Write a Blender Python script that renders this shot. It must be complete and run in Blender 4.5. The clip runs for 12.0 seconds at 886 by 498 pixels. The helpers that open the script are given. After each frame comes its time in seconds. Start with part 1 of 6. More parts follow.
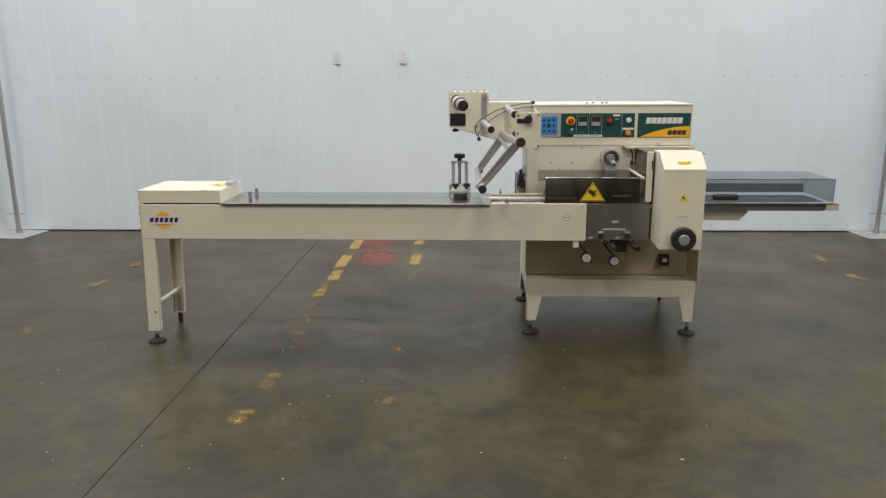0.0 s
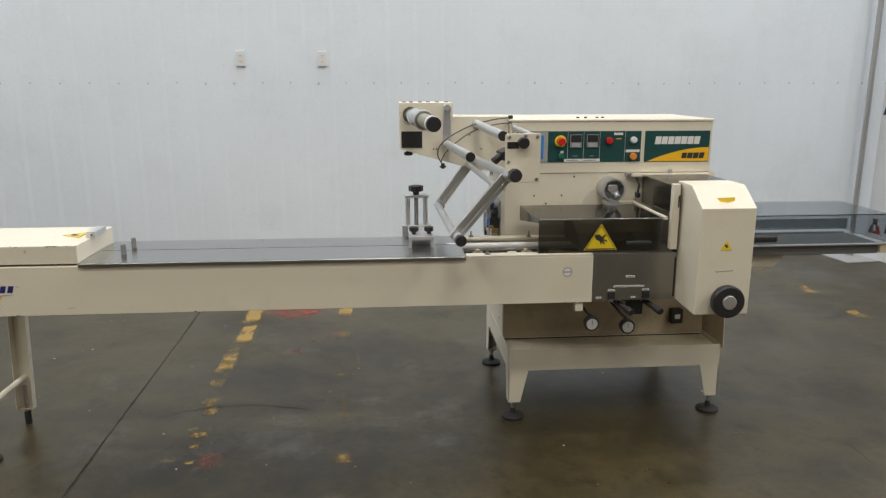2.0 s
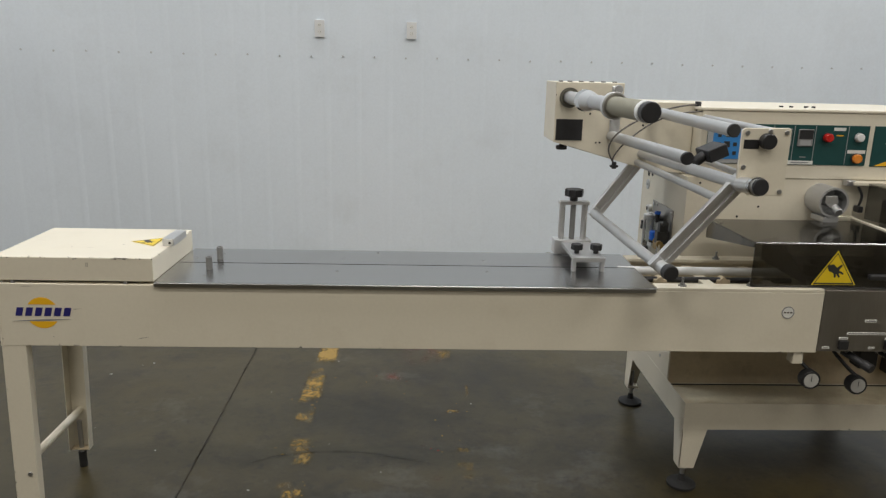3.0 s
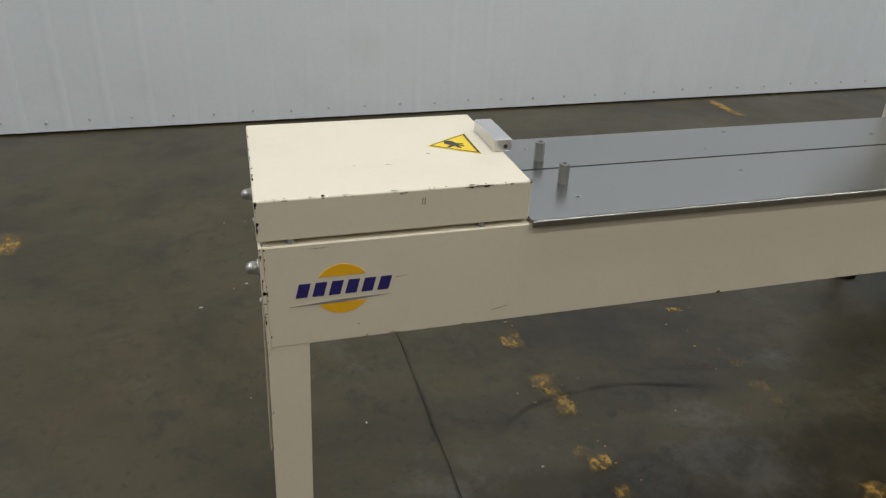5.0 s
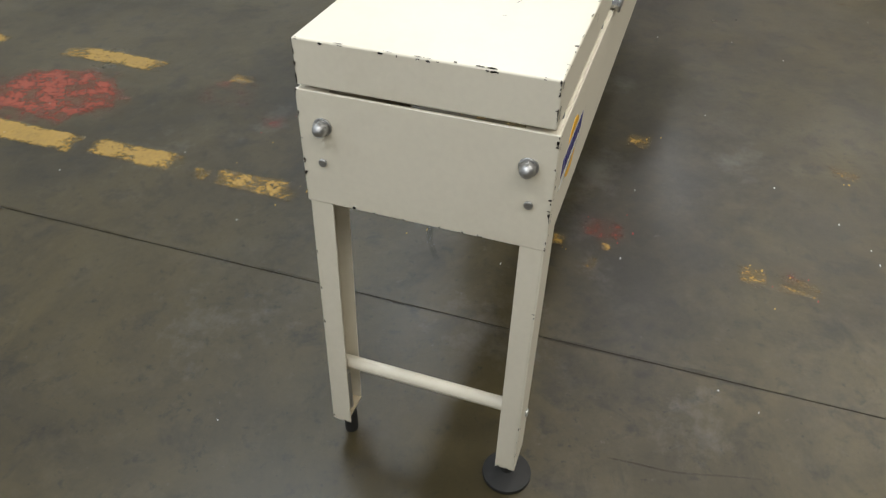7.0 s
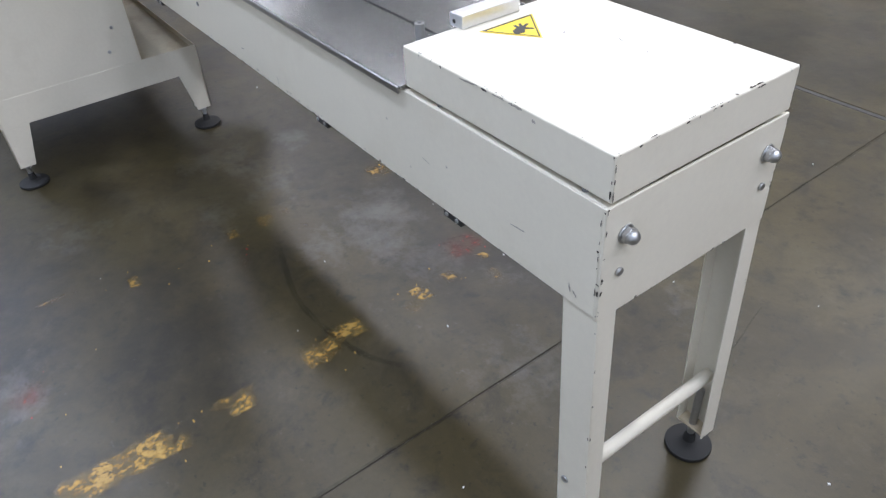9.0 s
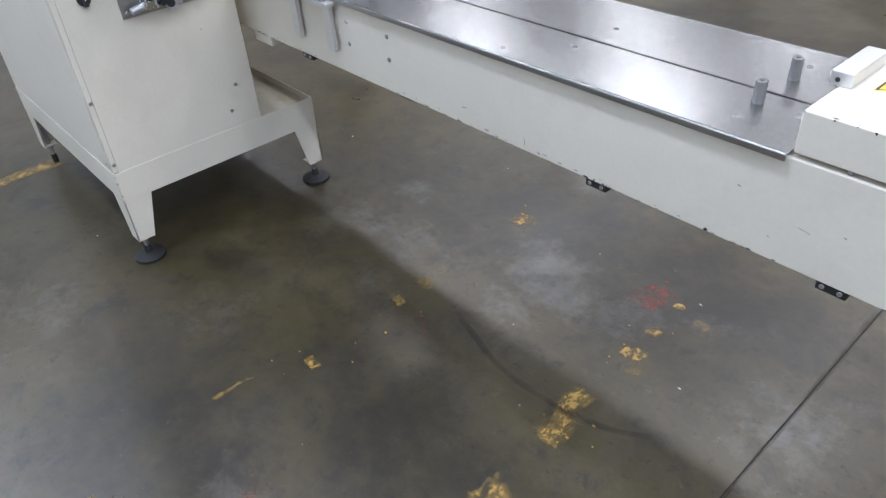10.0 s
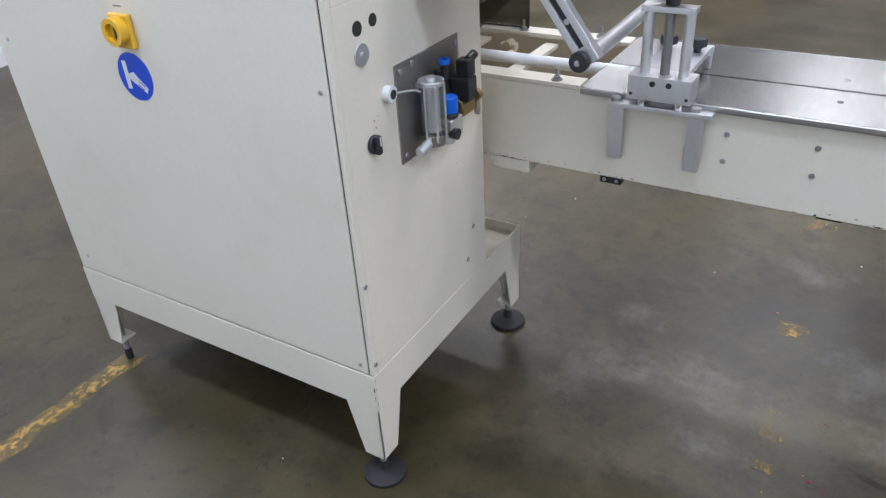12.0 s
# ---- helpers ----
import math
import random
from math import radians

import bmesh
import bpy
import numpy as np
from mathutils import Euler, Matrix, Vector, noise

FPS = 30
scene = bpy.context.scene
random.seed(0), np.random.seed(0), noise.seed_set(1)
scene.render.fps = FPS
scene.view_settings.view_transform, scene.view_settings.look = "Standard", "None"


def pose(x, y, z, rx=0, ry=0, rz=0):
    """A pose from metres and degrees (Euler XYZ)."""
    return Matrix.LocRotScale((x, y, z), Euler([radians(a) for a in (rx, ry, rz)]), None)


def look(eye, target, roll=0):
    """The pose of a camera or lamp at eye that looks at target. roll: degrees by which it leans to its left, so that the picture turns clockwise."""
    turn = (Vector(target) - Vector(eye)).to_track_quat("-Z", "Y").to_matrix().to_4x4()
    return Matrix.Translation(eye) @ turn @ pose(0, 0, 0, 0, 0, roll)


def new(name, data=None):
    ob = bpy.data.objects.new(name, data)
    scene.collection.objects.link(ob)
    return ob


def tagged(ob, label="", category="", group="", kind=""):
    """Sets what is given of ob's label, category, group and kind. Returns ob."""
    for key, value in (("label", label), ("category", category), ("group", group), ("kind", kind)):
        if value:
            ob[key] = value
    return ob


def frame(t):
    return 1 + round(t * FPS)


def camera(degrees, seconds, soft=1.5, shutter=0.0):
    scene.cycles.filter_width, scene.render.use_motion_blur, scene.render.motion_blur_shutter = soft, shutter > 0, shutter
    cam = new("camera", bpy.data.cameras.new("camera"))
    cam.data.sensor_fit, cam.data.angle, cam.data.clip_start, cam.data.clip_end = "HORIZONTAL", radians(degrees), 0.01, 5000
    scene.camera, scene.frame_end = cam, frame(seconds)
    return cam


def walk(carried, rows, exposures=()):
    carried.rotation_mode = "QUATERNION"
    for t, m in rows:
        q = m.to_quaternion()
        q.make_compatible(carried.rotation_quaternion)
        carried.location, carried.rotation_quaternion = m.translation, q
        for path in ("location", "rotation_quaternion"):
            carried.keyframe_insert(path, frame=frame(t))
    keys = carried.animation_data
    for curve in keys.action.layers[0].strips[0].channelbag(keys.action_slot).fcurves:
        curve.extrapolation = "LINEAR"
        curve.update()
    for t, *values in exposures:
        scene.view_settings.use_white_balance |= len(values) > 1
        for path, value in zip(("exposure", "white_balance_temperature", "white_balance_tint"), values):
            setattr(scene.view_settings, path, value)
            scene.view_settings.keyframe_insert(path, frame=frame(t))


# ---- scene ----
cam = camera(62.7, 12.0, soft=1.3)
PATH = [
    (0, (2.082, -4.322, 1.646), (1.989, -2.377, 1.188), -0.3),
    (0.5, (2.004, -4.161, 1.675), (1.996, -2.213, 1.222), -0.6),
    (1, (1.978, -3.843, 1.645), (2.023, -1.894, 1.198), 0.6),
    (1.5, (1.941, -3.468, 1.654), (1.99, -1.519, 1.208), -0.2),
    (2, (1.805, -3.093, 1.652), (1.966, -1.15, 1.207), 0.0),
    (2.5, (1.662, -2.656, 1.627), (1.838, -0.718, 1.163), 0.5),
    (3, (1.371, -2.286, 1.613), (1.44, -0.349, 1.121), 1.3),
    (3.5, (0.996, -1.978, 1.616), (1.079, -0.071, 1.019), 1.5),
    (3.7, (0.876, -1.838, 1.588), (0.968, 0.062, 0.97), 1.9),
    (5.3, (-0.184, -1.052, 1.497), (0.486, 0.531, 0.474), 3.6),
    (5.5, (-0.306, -0.967, 1.49), (0.499, 0.513, 0.412), 5.1),
    (6, (-0.654, -0.74, 1.49), (0.451, 0.418, 0.291), 4.5),
    (6.5, (-0.859, -0.434, 1.435), (0.486, 0.402, 0.214), 1.8),
    (6.7, (-0.927, -0.308, 1.439), (0.471, 0.393, 0.192), 1.5),
    (8.3, (-0.882, 0.685, 1.460), (0.528, 0.103, 0.169), -3.8),
    (8.5, (-0.818, 0.831, 1.477), (0.526, 0.117, 0.180), -4.3),
    (9, (-0.552, 1.09, 1.501), (0.753, 0.21, 0.265), -4.0),
    (9.5, (-0.217, 1.323, 1.508), (1.087, 0.411, 0.298), -4.3),
    (10, (0.079, 1.569, 1.549), (1.318, 0.55, 0.354), -4.3),
    (10.5, (0.427, 1.669, 1.545), (1.662, 0.585, 0.404), -4.7),
    (11, (0.794, 1.803, 1.555), (2.018, 0.638, 0.484), -2.8),
    (11.5, (1.151, 1.969, 1.563), (2.231, 0.659, 0.505), -3.0),
    (12, (1.562, 2.035, 1.52), (2.475, 0.605, 0.46), -3.6),
]
walk(cam, [(t, look(eye, target, roll)) for t, eye, target, roll in PATH],
     exposures=[(0, -0.12, 6460, 11), (2.5, -0.23, 6460, 11), (3, -0.42, 6460, 11), (3.5, -0.49, 6460, 11), (5.5, -0.61, 6460, 9), (6.5, -0.35, 6440, 8), (8.5, 0.10, 5680, 15), (9, 0.11, 5550, 16), (9.5, 0.15, 5460, 16), (10.5, 0.46, 5520, 16), (11.5, 0.42, 5570, 16), (12, 0.32, 5590, 16)])

# ---- light: ceiling lamps of a warehouse ----
world = bpy.data.worlds.new("world")
scene.world = world
world.use_nodes = True
world.node_tree.nodes["Background"].inputs[0].default_value = (0.5, 0.52, 0.55, 1)
world.node_tree.nodes["Background"].inputs[1].default_value = 0.02
LAMP_Z = 7.4
COOL, MID, WARM = (0.93, 0.97, 1.0), (1.0, 0.97, 0.92), (1.0, 0.95, 0.85)     # tints set row by row: cooler by the wall, warmer further off
# The x = -8.6 column is added, unseen, to brighten west-facing sides.
LAMP_ROWS = ((2.65, 150, COOL, (-8.6, -3.2, 2.2, 7.6, 13.0)), (-0.62, 120, MID, (-8.6, -3.2, 2.2, 7.6, 13.0)), (-3.9, 150, WARM, (-8.6, -3.2, 2.2, 7.6, 13.0)),
             (-7.15, 100, WARM, (-3.2, 2.2, 7.6)), (-10.4, 100, WARM, (2.2, 7.6, 13.0)), (-17.0, 100, WARM, (2.2, 7.6, 13.0)))
for ly, watts, tone, columns in LAMP_ROWS:
    for lx in columns:
        lamp = bpy.data.lights.new("ceiling_lamp", "AREA")
        lamp.shape, lamp.size, lamp.size_y = "RECTANGLE", 2.4, 0.6
        lamp.energy, lamp.color = watts, tone
        new("ceiling_lamp", lamp).matrix_world = pose(lx, ly, LAMP_Z)


# ---- materials ----
def material(name, colour, rough=0.5, metal=0.0, vary=0.12, grain=40.0, bump=0.05, coarse=4.0, coat=0.0, stretch=(1, 1, 1), dirt=None, dirt_amount=0.0, patchy=0.08):
    m = bpy.data.materials.new(name)
    m.use_nodes = True
    n, l = m.node_tree.nodes, m.node_tree.links
    b = n["Principled BSDF"]
    b.inputs["Metallic"].default_value = metal
    b.inputs["Coat Weight"].default_value = coat
    mp = n.new("ShaderNodeMapping")
    mp.inputs["Scale"].default_value = stretch
    geo = n.new("ShaderNodeNewGeometry")
    l.new(geo.outputs["Position"], mp.inputs["Vector"])
    big, fine = n.new("ShaderNodeTexNoise"), n.new("ShaderNodeTexNoise")
    for t, s, d in ((big, coarse, 5), (fine, grain, 4)):
        t.inputs["Scale"].default_value, t.inputs["Detail"].default_value = s, d
        l.new(mp.outputs[0], t.inputs["Vector"])
    add = n.new("ShaderNodeMath")
    add.operation = "ADD"
    l.new(big.outputs[0], add.inputs[0]), l.new(fine.outputs[0], add.inputs[1])
    rng = n.new("ShaderNodeMapRange")
    rng.inputs[1].default_value, rng.inputs[2].default_value = 0.6, 1.4
    rng.inputs[3].default_value, rng.inputs[4].default_value = 1 - vary, 1 + vary
    l.new(add.outputs[0], rng.inputs[0])
    mul = n.new("ShaderNodeMix")
    mul.data_type, mul.blend_type = "RGBA", "MULTIPLY"
    mul.inputs[0].default_value = 1
    mul.inputs[6].default_value = (*colour, 1)
    l.new(rng.outputs[0], mul.inputs[7])
    out = mul.outputs[2]
    if dirt:
        spot = n.new("ShaderNodeTexNoise")
        spot.inputs["Scale"].default_value, spot.inputs["Detail"].default_value = coarse * 1.7, 8
        spot.inputs["Roughness"].default_value = 0.7
        l.new(geo.outputs["Position"], spot.inputs["Vector"])
        ramp = n.new("ShaderNodeMapRange")
        ramp.inputs[1].default_value, ramp.inputs[2].default_value = 0.52, 0.78
        ramp.inputs[4].default_value = dirt_amount
        l.new(spot.outputs[0], ramp.inputs[0])
        mx = n.new("ShaderNodeMix")
        mx.data_type = "RGBA"
        l.new(ramp.outputs[0], mx.inputs[0]), l.new(out, mx.inputs[6])
        mx.inputs[7].default_value = (*dirt, 1)
        out = mx.outputs[2]
    l.new(out, b.inputs["Base Color"])
    rr = n.new("ShaderNodeMapRange")
    rr.inputs[1].default_value, rr.inputs[2].default_value = 0.6, 1.4
    rr.inputs[3].default_value, rr.inputs[4].default_value = max(rough - patchy, 0.02), min(rough + patchy, 1)
    l.new(add.outputs[0], rr.inputs[0]), l.new(rr.outputs[0], b.inputs["Roughness"])
    if bump:
        bp = n.new("ShaderNodeBump")
        bp.inputs["Strength"].default_value, bp.inputs["Distance"].default_value = bump, 0.004
        l.new(fine.outputs[0], bp.inputs["Height"]), l.new(bp.outputs[0], b.inputs["Normal"])
    return m


def tinted_sheet(name, tint, gloss=0.06, shine=0.035):
    """Thin tinted plastic: what is behind shows through darkened, with a mirror sheen on top."""
    m = bpy.data.materials.new(name)
    m.use_nodes = True
    n, l = m.node_tree.nodes, m.node_tree.links
    n.remove(n["Principled BSDF"])
    tr, gl, mix, face, power, add = (n.new("ShaderNode" + k) for k in ("BsdfTransparent", "BsdfGlossy", "MixShader", "LayerWeight", "Math", "Math"))
    face.inputs[0].default_value = 0.5
    power.operation, add.operation = "POWER", "MULTIPLY_ADD"
    power.inputs[1].default_value, add.inputs[1].default_value, add.inputs[2].default_value = 5, 0.75, shine
    l.new(face.outputs["Facing"], power.inputs[0]), l.new(power.outputs[0], add.inputs[0])
    noise_t = n.new("ShaderNodeTexNoise")
    noise_t.inputs["Scale"].default_value = 6
    rr = n.new("ShaderNodeMapRange")
    rr.inputs[3].default_value, rr.inputs[4].default_value = gloss, gloss + 0.12
    l.new(noise_t.outputs[0], rr.inputs[0]), l.new(rr.outputs[0], gl.inputs["Roughness"])
    tr.inputs[0].default_value = (*tint, 1)
    l.new(add.outputs[0], mix.inputs[0]), l.new(tr.outputs[0], mix.inputs[1]), l.new(gl.outputs[0], mix.inputs[2])
    l.new(mix.outputs[0], n["Material Output"].inputs[0])
    return m


def worn_paint(name, colour, wear):
    """Floor paint, worn through in flakes."""
    m = material(name, colour, 0.40, vary=0.25, grain=60, bump=0.1, coarse=9)
    n, l = m.node_tree.nodes, m.node_tree.links
    geo = n.new("ShaderNodeNewGeometry")
    t, u = n.new("ShaderNodeTexNoise"), n.new("ShaderNodeTexNoise")
    t.inputs["Scale"].default_value, t.inputs["Detail"].default_value, t.inputs["Roughness"].default_value = 58, 9, 0.74
    u.inputs["Scale"].default_value = 13
    drag = n.new("ShaderNodeMapping")
    drag.inputs["Rotation"].default_value = (0, 0, 0.35)
    drag.inputs["Scale"].default_value = (1.0, 0.75, 1.0)
    l.new(geo.outputs["Position"], drag.inputs["Vector"])
    l.new(drag.outputs[0], t.inputs["Vector"]), l.new(drag.outputs[0], u.inputs["Vector"])
    uv = n.new("ShaderNodeAttribute")
    uv.attribute_name = "cover"
    s1, s2 = n.new("ShaderNodeMath"), n.new("ShaderNodeMath")
    s1.operation = s2.operation = "ADD"
    half = n.new("ShaderNodeMath")
    half.operation = "MULTIPLY"
    half.inputs[1].default_value = 0.65
    l.new(u.outputs[0], half.inputs[0])
    l.new(t.outputs[0], s1.inputs[0]), l.new(half.outputs[0], s1.inputs[1])
    l.new(s1.outputs[0], s2.inputs[0]), l.new(uv.outputs["Fac"], s2.inputs[1])
    st = n.new("ShaderNodeMapRange")
    st.inputs[1].default_value, st.inputs[2].default_value = wear + 0.02, wear + 0.25
    st.inputs[4].default_value = 0.92
    l.new(s2.outputs[0], st.inputs[0])
    tr, mix = n.new("ShaderNodeBsdfTransparent"), n.new("ShaderNodeMixShader")
    l.new(st.outputs[0], mix.inputs[0]), l.new(tr.outputs[0], mix.inputs[1])
    l.new(n["Principled BSDF"].outputs[0], mix.inputs[2]), l.new(mix.outputs[0], n["Material Output"].inputs[0])
    return m


def floor_mark(name, colour, lo, hi, rough=0.45, strength=1.0):
    """A stain or scuff lying on the concrete: solid where its cover is high, breaking up at its rim."""
    m = material(name, colour, rough, vary=0.25, grain=45, bump=0.06, coarse=7)
    n, l = m.node_tree.nodes, m.node_tree.links
    geo = n.new("ShaderNodeNewGeometry")
    t = n.new("ShaderNodeTexNoise")
    t.inputs["Scale"].default_value, t.inputs["Detail"].default_value, t.inputs["Roughness"].default_value = 9, 10, 0.68
    l.new(geo.outputs["Position"], t.inputs["Vector"])
    at = n.new("ShaderNodeAttribute")
    at.attribute_name = "cover"
    s = n.new("ShaderNodeMath")
    s.operation = "ADD"
    l.new(t.outputs[0], s.inputs[0]), l.new(at.outputs["Fac"], s.inputs[1])
    st = n.new("ShaderNodeMapRange")
    st.inputs[1].default_value, st.inputs[2].default_value, st.inputs[4].default_value = lo, hi, strength
    l.new(s.outputs[0], st.inputs[0])
    tr, mix = n.new("ShaderNodeBsdfTransparent"), n.new("ShaderNodeMixShader")
    l.new(st.outputs[0], mix.inputs[0]), l.new(tr.outputs[0], mix.inputs[1])
    l.new(n["Principled BSDF"].outputs[0], mix.inputs[2]), l.new(mix.outputs[0], n["Material Output"].inputs[0])
    return m


# stains on the concrete, some with conveyor shade painted in: x, y, width, length, strength
OIL_SHADE_SPOTS = ((1.4, -0.25, 1.6, 1.0, 0.62), (1.25, 0.85, 1.5, 1.0, 0.7), (1.5, 0.62, 0.9, 0.5, 0.3), (2.55, -0.5, 1.2, 0.8, 0.4), (0.7, 0.0, 0.8, 0.7, 0.35), (2.3, 0.6, 0.9, 0.8, 0.4), (2.95, 0.65, 1.4, 1.1, 0.45),
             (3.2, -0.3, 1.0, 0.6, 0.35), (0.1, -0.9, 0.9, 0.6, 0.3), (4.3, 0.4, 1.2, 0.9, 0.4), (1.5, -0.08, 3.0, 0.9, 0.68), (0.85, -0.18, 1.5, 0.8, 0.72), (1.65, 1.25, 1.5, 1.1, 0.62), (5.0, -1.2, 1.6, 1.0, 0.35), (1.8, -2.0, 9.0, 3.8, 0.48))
SCUFF_SPOTS = ((1.25, 0.14, 0.55, 0.5, 0.55), (0.83, -0.04, 0.3, 0.24, 0.4), (1.27, 1.32, 0.5, 0.3, 0.45), (1.78, 0.29, 0.4, 0.36, 0.45), (2.08, 0.07, 0.4, 0.3, 0.45), (0.45, 0.16, 0.45, 0.5, 0.5), (0.29, -0.38, 0.4, 0.3, 0.4),
               (1.57, -0.44, 0.5, 0.3, 0.4), (2.05, 0.32, 0.6, 0.3, 0.45), (0.2, 0.9, 0.5, 0.7, 0.35), (2.4, 1.4, 0.6, 0.5, 0.4), (1.95, 1.0, 0.5, 0.5, 0.35), (0.9, 1.6, 0.5, 0.4, 0.4), (2.12, 0.42, 0.3, 0.4, 0.5), (1.36, 0.05, 0.5, 0.4, 0.62), (1.3, 0.3, 0.4, 0.35, 0.55), (1.03, 0.08, 0.4, 0.3, 0.5), (1.74, 0.55, 0.4, 0.2, 0.5))


def concrete(name):
    """Worn, sealed concrete: brown-grey, cloudy, with pale scuffs, dark oil stains, painted conveyor shade and fine
    specks.
    """
    m = bpy.data.materials.new(name)
    m.use_nodes = True
    n, l = m.node_tree.nodes, m.node_tree.links
    b = n["Principled BSDF"]
    geo = n.new("ShaderNodeNewGeometry")

    def layer(scale, detail, rough, lo, hi, distort=0.0):
        t = n.new("ShaderNodeTexNoise")
        for k, v in (("Scale", scale), ("Detail", detail), ("Roughness", rough), ("Distortion", distort)):
            t.inputs[k].default_value = v
        l.new(geo.outputs["Position"], t.inputs["Vector"])
        r = n.new("ShaderNodeMapRange")
        r.inputs[1].default_value, r.inputs[2].default_value = lo, hi
        l.new(t.outputs[0], r.inputs[0])
        return r.outputs[0]

    def mixed(f, a, c, amount=1.0):
        k = n.new("ShaderNodeMath")
        k.operation = "MULTIPLY"
        k.inputs[1].default_value = amount
        l.new(f, k.inputs[0])
        x = n.new("ShaderNodeMix")
        x.data_type = "RGBA"
        l.new(k.outputs[0], x.inputs[0])
        if isinstance(a, tuple):
            x.inputs[6].default_value = (*a, 1)
        else:
            l.new(a, x.inputs[6])
        x.inputs[7].default_value = (*c, 1)
        return x.outputs[2]

    cloud = layer(0.9, 6, 0.6, 0.3, 0.7, 0.6)
    c = mixed(cloud, (0.0436, 0.0340, 0.0135), (0.0751, 0.0605, 0.0278))
    c = mixed(layer(0.55, 5, 0.55, 0.45, 0.7, 1.2), c, (0.0751, 0.0560, 0.0195), 0.7)
    c = mixed(layer(1.7, 7, 0.62, 0.48, 0.72, 0.9), c, (0.0153, 0.0120, 0.0070), 0.70)
    c = mixed(layer(3.1, 9, 0.72, 0.52, 0.76, 0.3), c, (0.1116, 0.0970, 0.0650), 0.45)
    c = mixed(layer(7.5, 9, 0.72, 0.5, 0.76, 0.5), c, (0.0172, 0.0140, 0.0093), 0.5)
    c = mixed(layer(11, 9, 0.75, 0.58, 0.78, 0.2), c, (0.1167, 0.1040, 0.0770), 0.35)
    c = mixed(layer(26, 6, 0.7, 0.6, 0.85), c, (0.1015, 0.0900, 0.0668), 0.3)
    c = mixed(layer(60, 5, 0.8, 0.35, 0.75), c, (0.0203, 0.0170, 0.0121), 0.25)

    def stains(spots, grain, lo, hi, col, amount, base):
        """Stains and painted shade, each of its own place, width and length, ragged at the rim."""
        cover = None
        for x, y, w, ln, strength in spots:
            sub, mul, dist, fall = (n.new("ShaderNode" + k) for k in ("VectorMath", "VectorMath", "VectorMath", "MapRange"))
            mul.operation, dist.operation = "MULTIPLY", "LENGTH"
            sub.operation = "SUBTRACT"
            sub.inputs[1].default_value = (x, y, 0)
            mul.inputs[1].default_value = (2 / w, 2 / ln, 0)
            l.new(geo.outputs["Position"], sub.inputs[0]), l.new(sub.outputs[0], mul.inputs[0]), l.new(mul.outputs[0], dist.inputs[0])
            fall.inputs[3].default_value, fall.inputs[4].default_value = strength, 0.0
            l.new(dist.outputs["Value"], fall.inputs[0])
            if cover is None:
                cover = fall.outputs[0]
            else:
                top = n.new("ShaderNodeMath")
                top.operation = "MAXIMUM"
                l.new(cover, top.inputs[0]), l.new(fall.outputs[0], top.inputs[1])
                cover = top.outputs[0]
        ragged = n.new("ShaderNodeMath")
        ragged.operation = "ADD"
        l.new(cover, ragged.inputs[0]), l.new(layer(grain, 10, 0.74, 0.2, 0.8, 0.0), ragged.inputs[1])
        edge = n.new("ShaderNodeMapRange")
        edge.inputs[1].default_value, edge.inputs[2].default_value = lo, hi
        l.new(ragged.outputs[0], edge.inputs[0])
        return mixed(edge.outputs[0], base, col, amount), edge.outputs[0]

    # Oil marks, plus the conveyor's shadow darkened into the floor colour.
    c, _ = stains(OIL_SHADE_SPOTS, 4, 0.62, 1.15, (0.012, 0.010, 0.0065), 0.75, c)
    c, worn = stains(SCUFF_SPOTS, 9, 0.70, 1.16, (0.095, 0.090, 0.078), 0.24, c)
    c = mixed(layer(5.2, 12, 0.68, 0.545, 0.655, 0.4), c, (0.015, 0.0125, 0.009), 0.62)
    c = mixed(layer(4.1, 12, 0.72, 0.57, 0.70, 0.2), c, (0.092, 0.083, 0.064), 0.24)
    c = mixed(layer(16, 10, 0.72, 0.56, 0.66, 0.3), c, (0.016, 0.0138, 0.0105), 0.62)
    c = mixed(layer(21, 9, 0.75, 0.63, 0.72, 0.2), c, (0.150, 0.142, 0.125), 0.42)
    c = mixed(layer(38, 4, 0.6, 0.64, 0.70), c, (0.012, 0.0105, 0.009), 0.6)
    l.new(c, b.inputs["Base Color"])
    sheen = n.new("ShaderNodeMapRange")
    sheen.inputs[3].default_value, sheen.inputs[4].default_value = 0.46, 0.88
    l.new(worn, sheen.inputs[0]), l.new(sheen.outputs[0], b.inputs["Specular IOR Level"])
    r = layer(1.6, 7, 0.6, 0.3, 0.75)
    rr = n.new("ShaderNodeMapRange")
    rr.inputs[3].default_value, rr.inputs[4].default_value = 0.27, 0.46
    l.new(r, rr.inputs[0]), l.new(rr.outputs[0], b.inputs["Roughness"])
    bp = n.new("ShaderNodeBump")
    bp.inputs["Strength"].default_value, bp.inputs["Distance"].default_value = 0.12, 0.003
    l.new(layer(40, 6, 0.7, 0.2, 0.8), bp.inputs["Height"]), l.new(bp.outputs[0], b.inputs["Normal"])
    return m


CREAM = material("cream_paint", (0.71, 0.66, 0.542), 0.42, vary=0.035, grain=90, bump=0.03, coarse=3, dirt=(0.50, 0.43, 0.31), dirt_amount=0.22)
# Darker cream: real grime, and painted shade on the lower front and side plate.
CREAM_DIRTY_SHADED = material("cream_paint_grimy_shaded", (0.55, 0.46, 0.32), 0.55, vary=0.10, grain=60, bump=0.06, coarse=5, dirt=(0.22, 0.16, 0.09), dirt_amount=0.7)
TRAY_TAN = material("tray_paint_oily", (0.74, 0.675, 0.51), 0.45, vary=0.10, grain=50, bump=0.05, coarse=4, dirt=(0.40, 0.27, 0.13), dirt_amount=0.6)
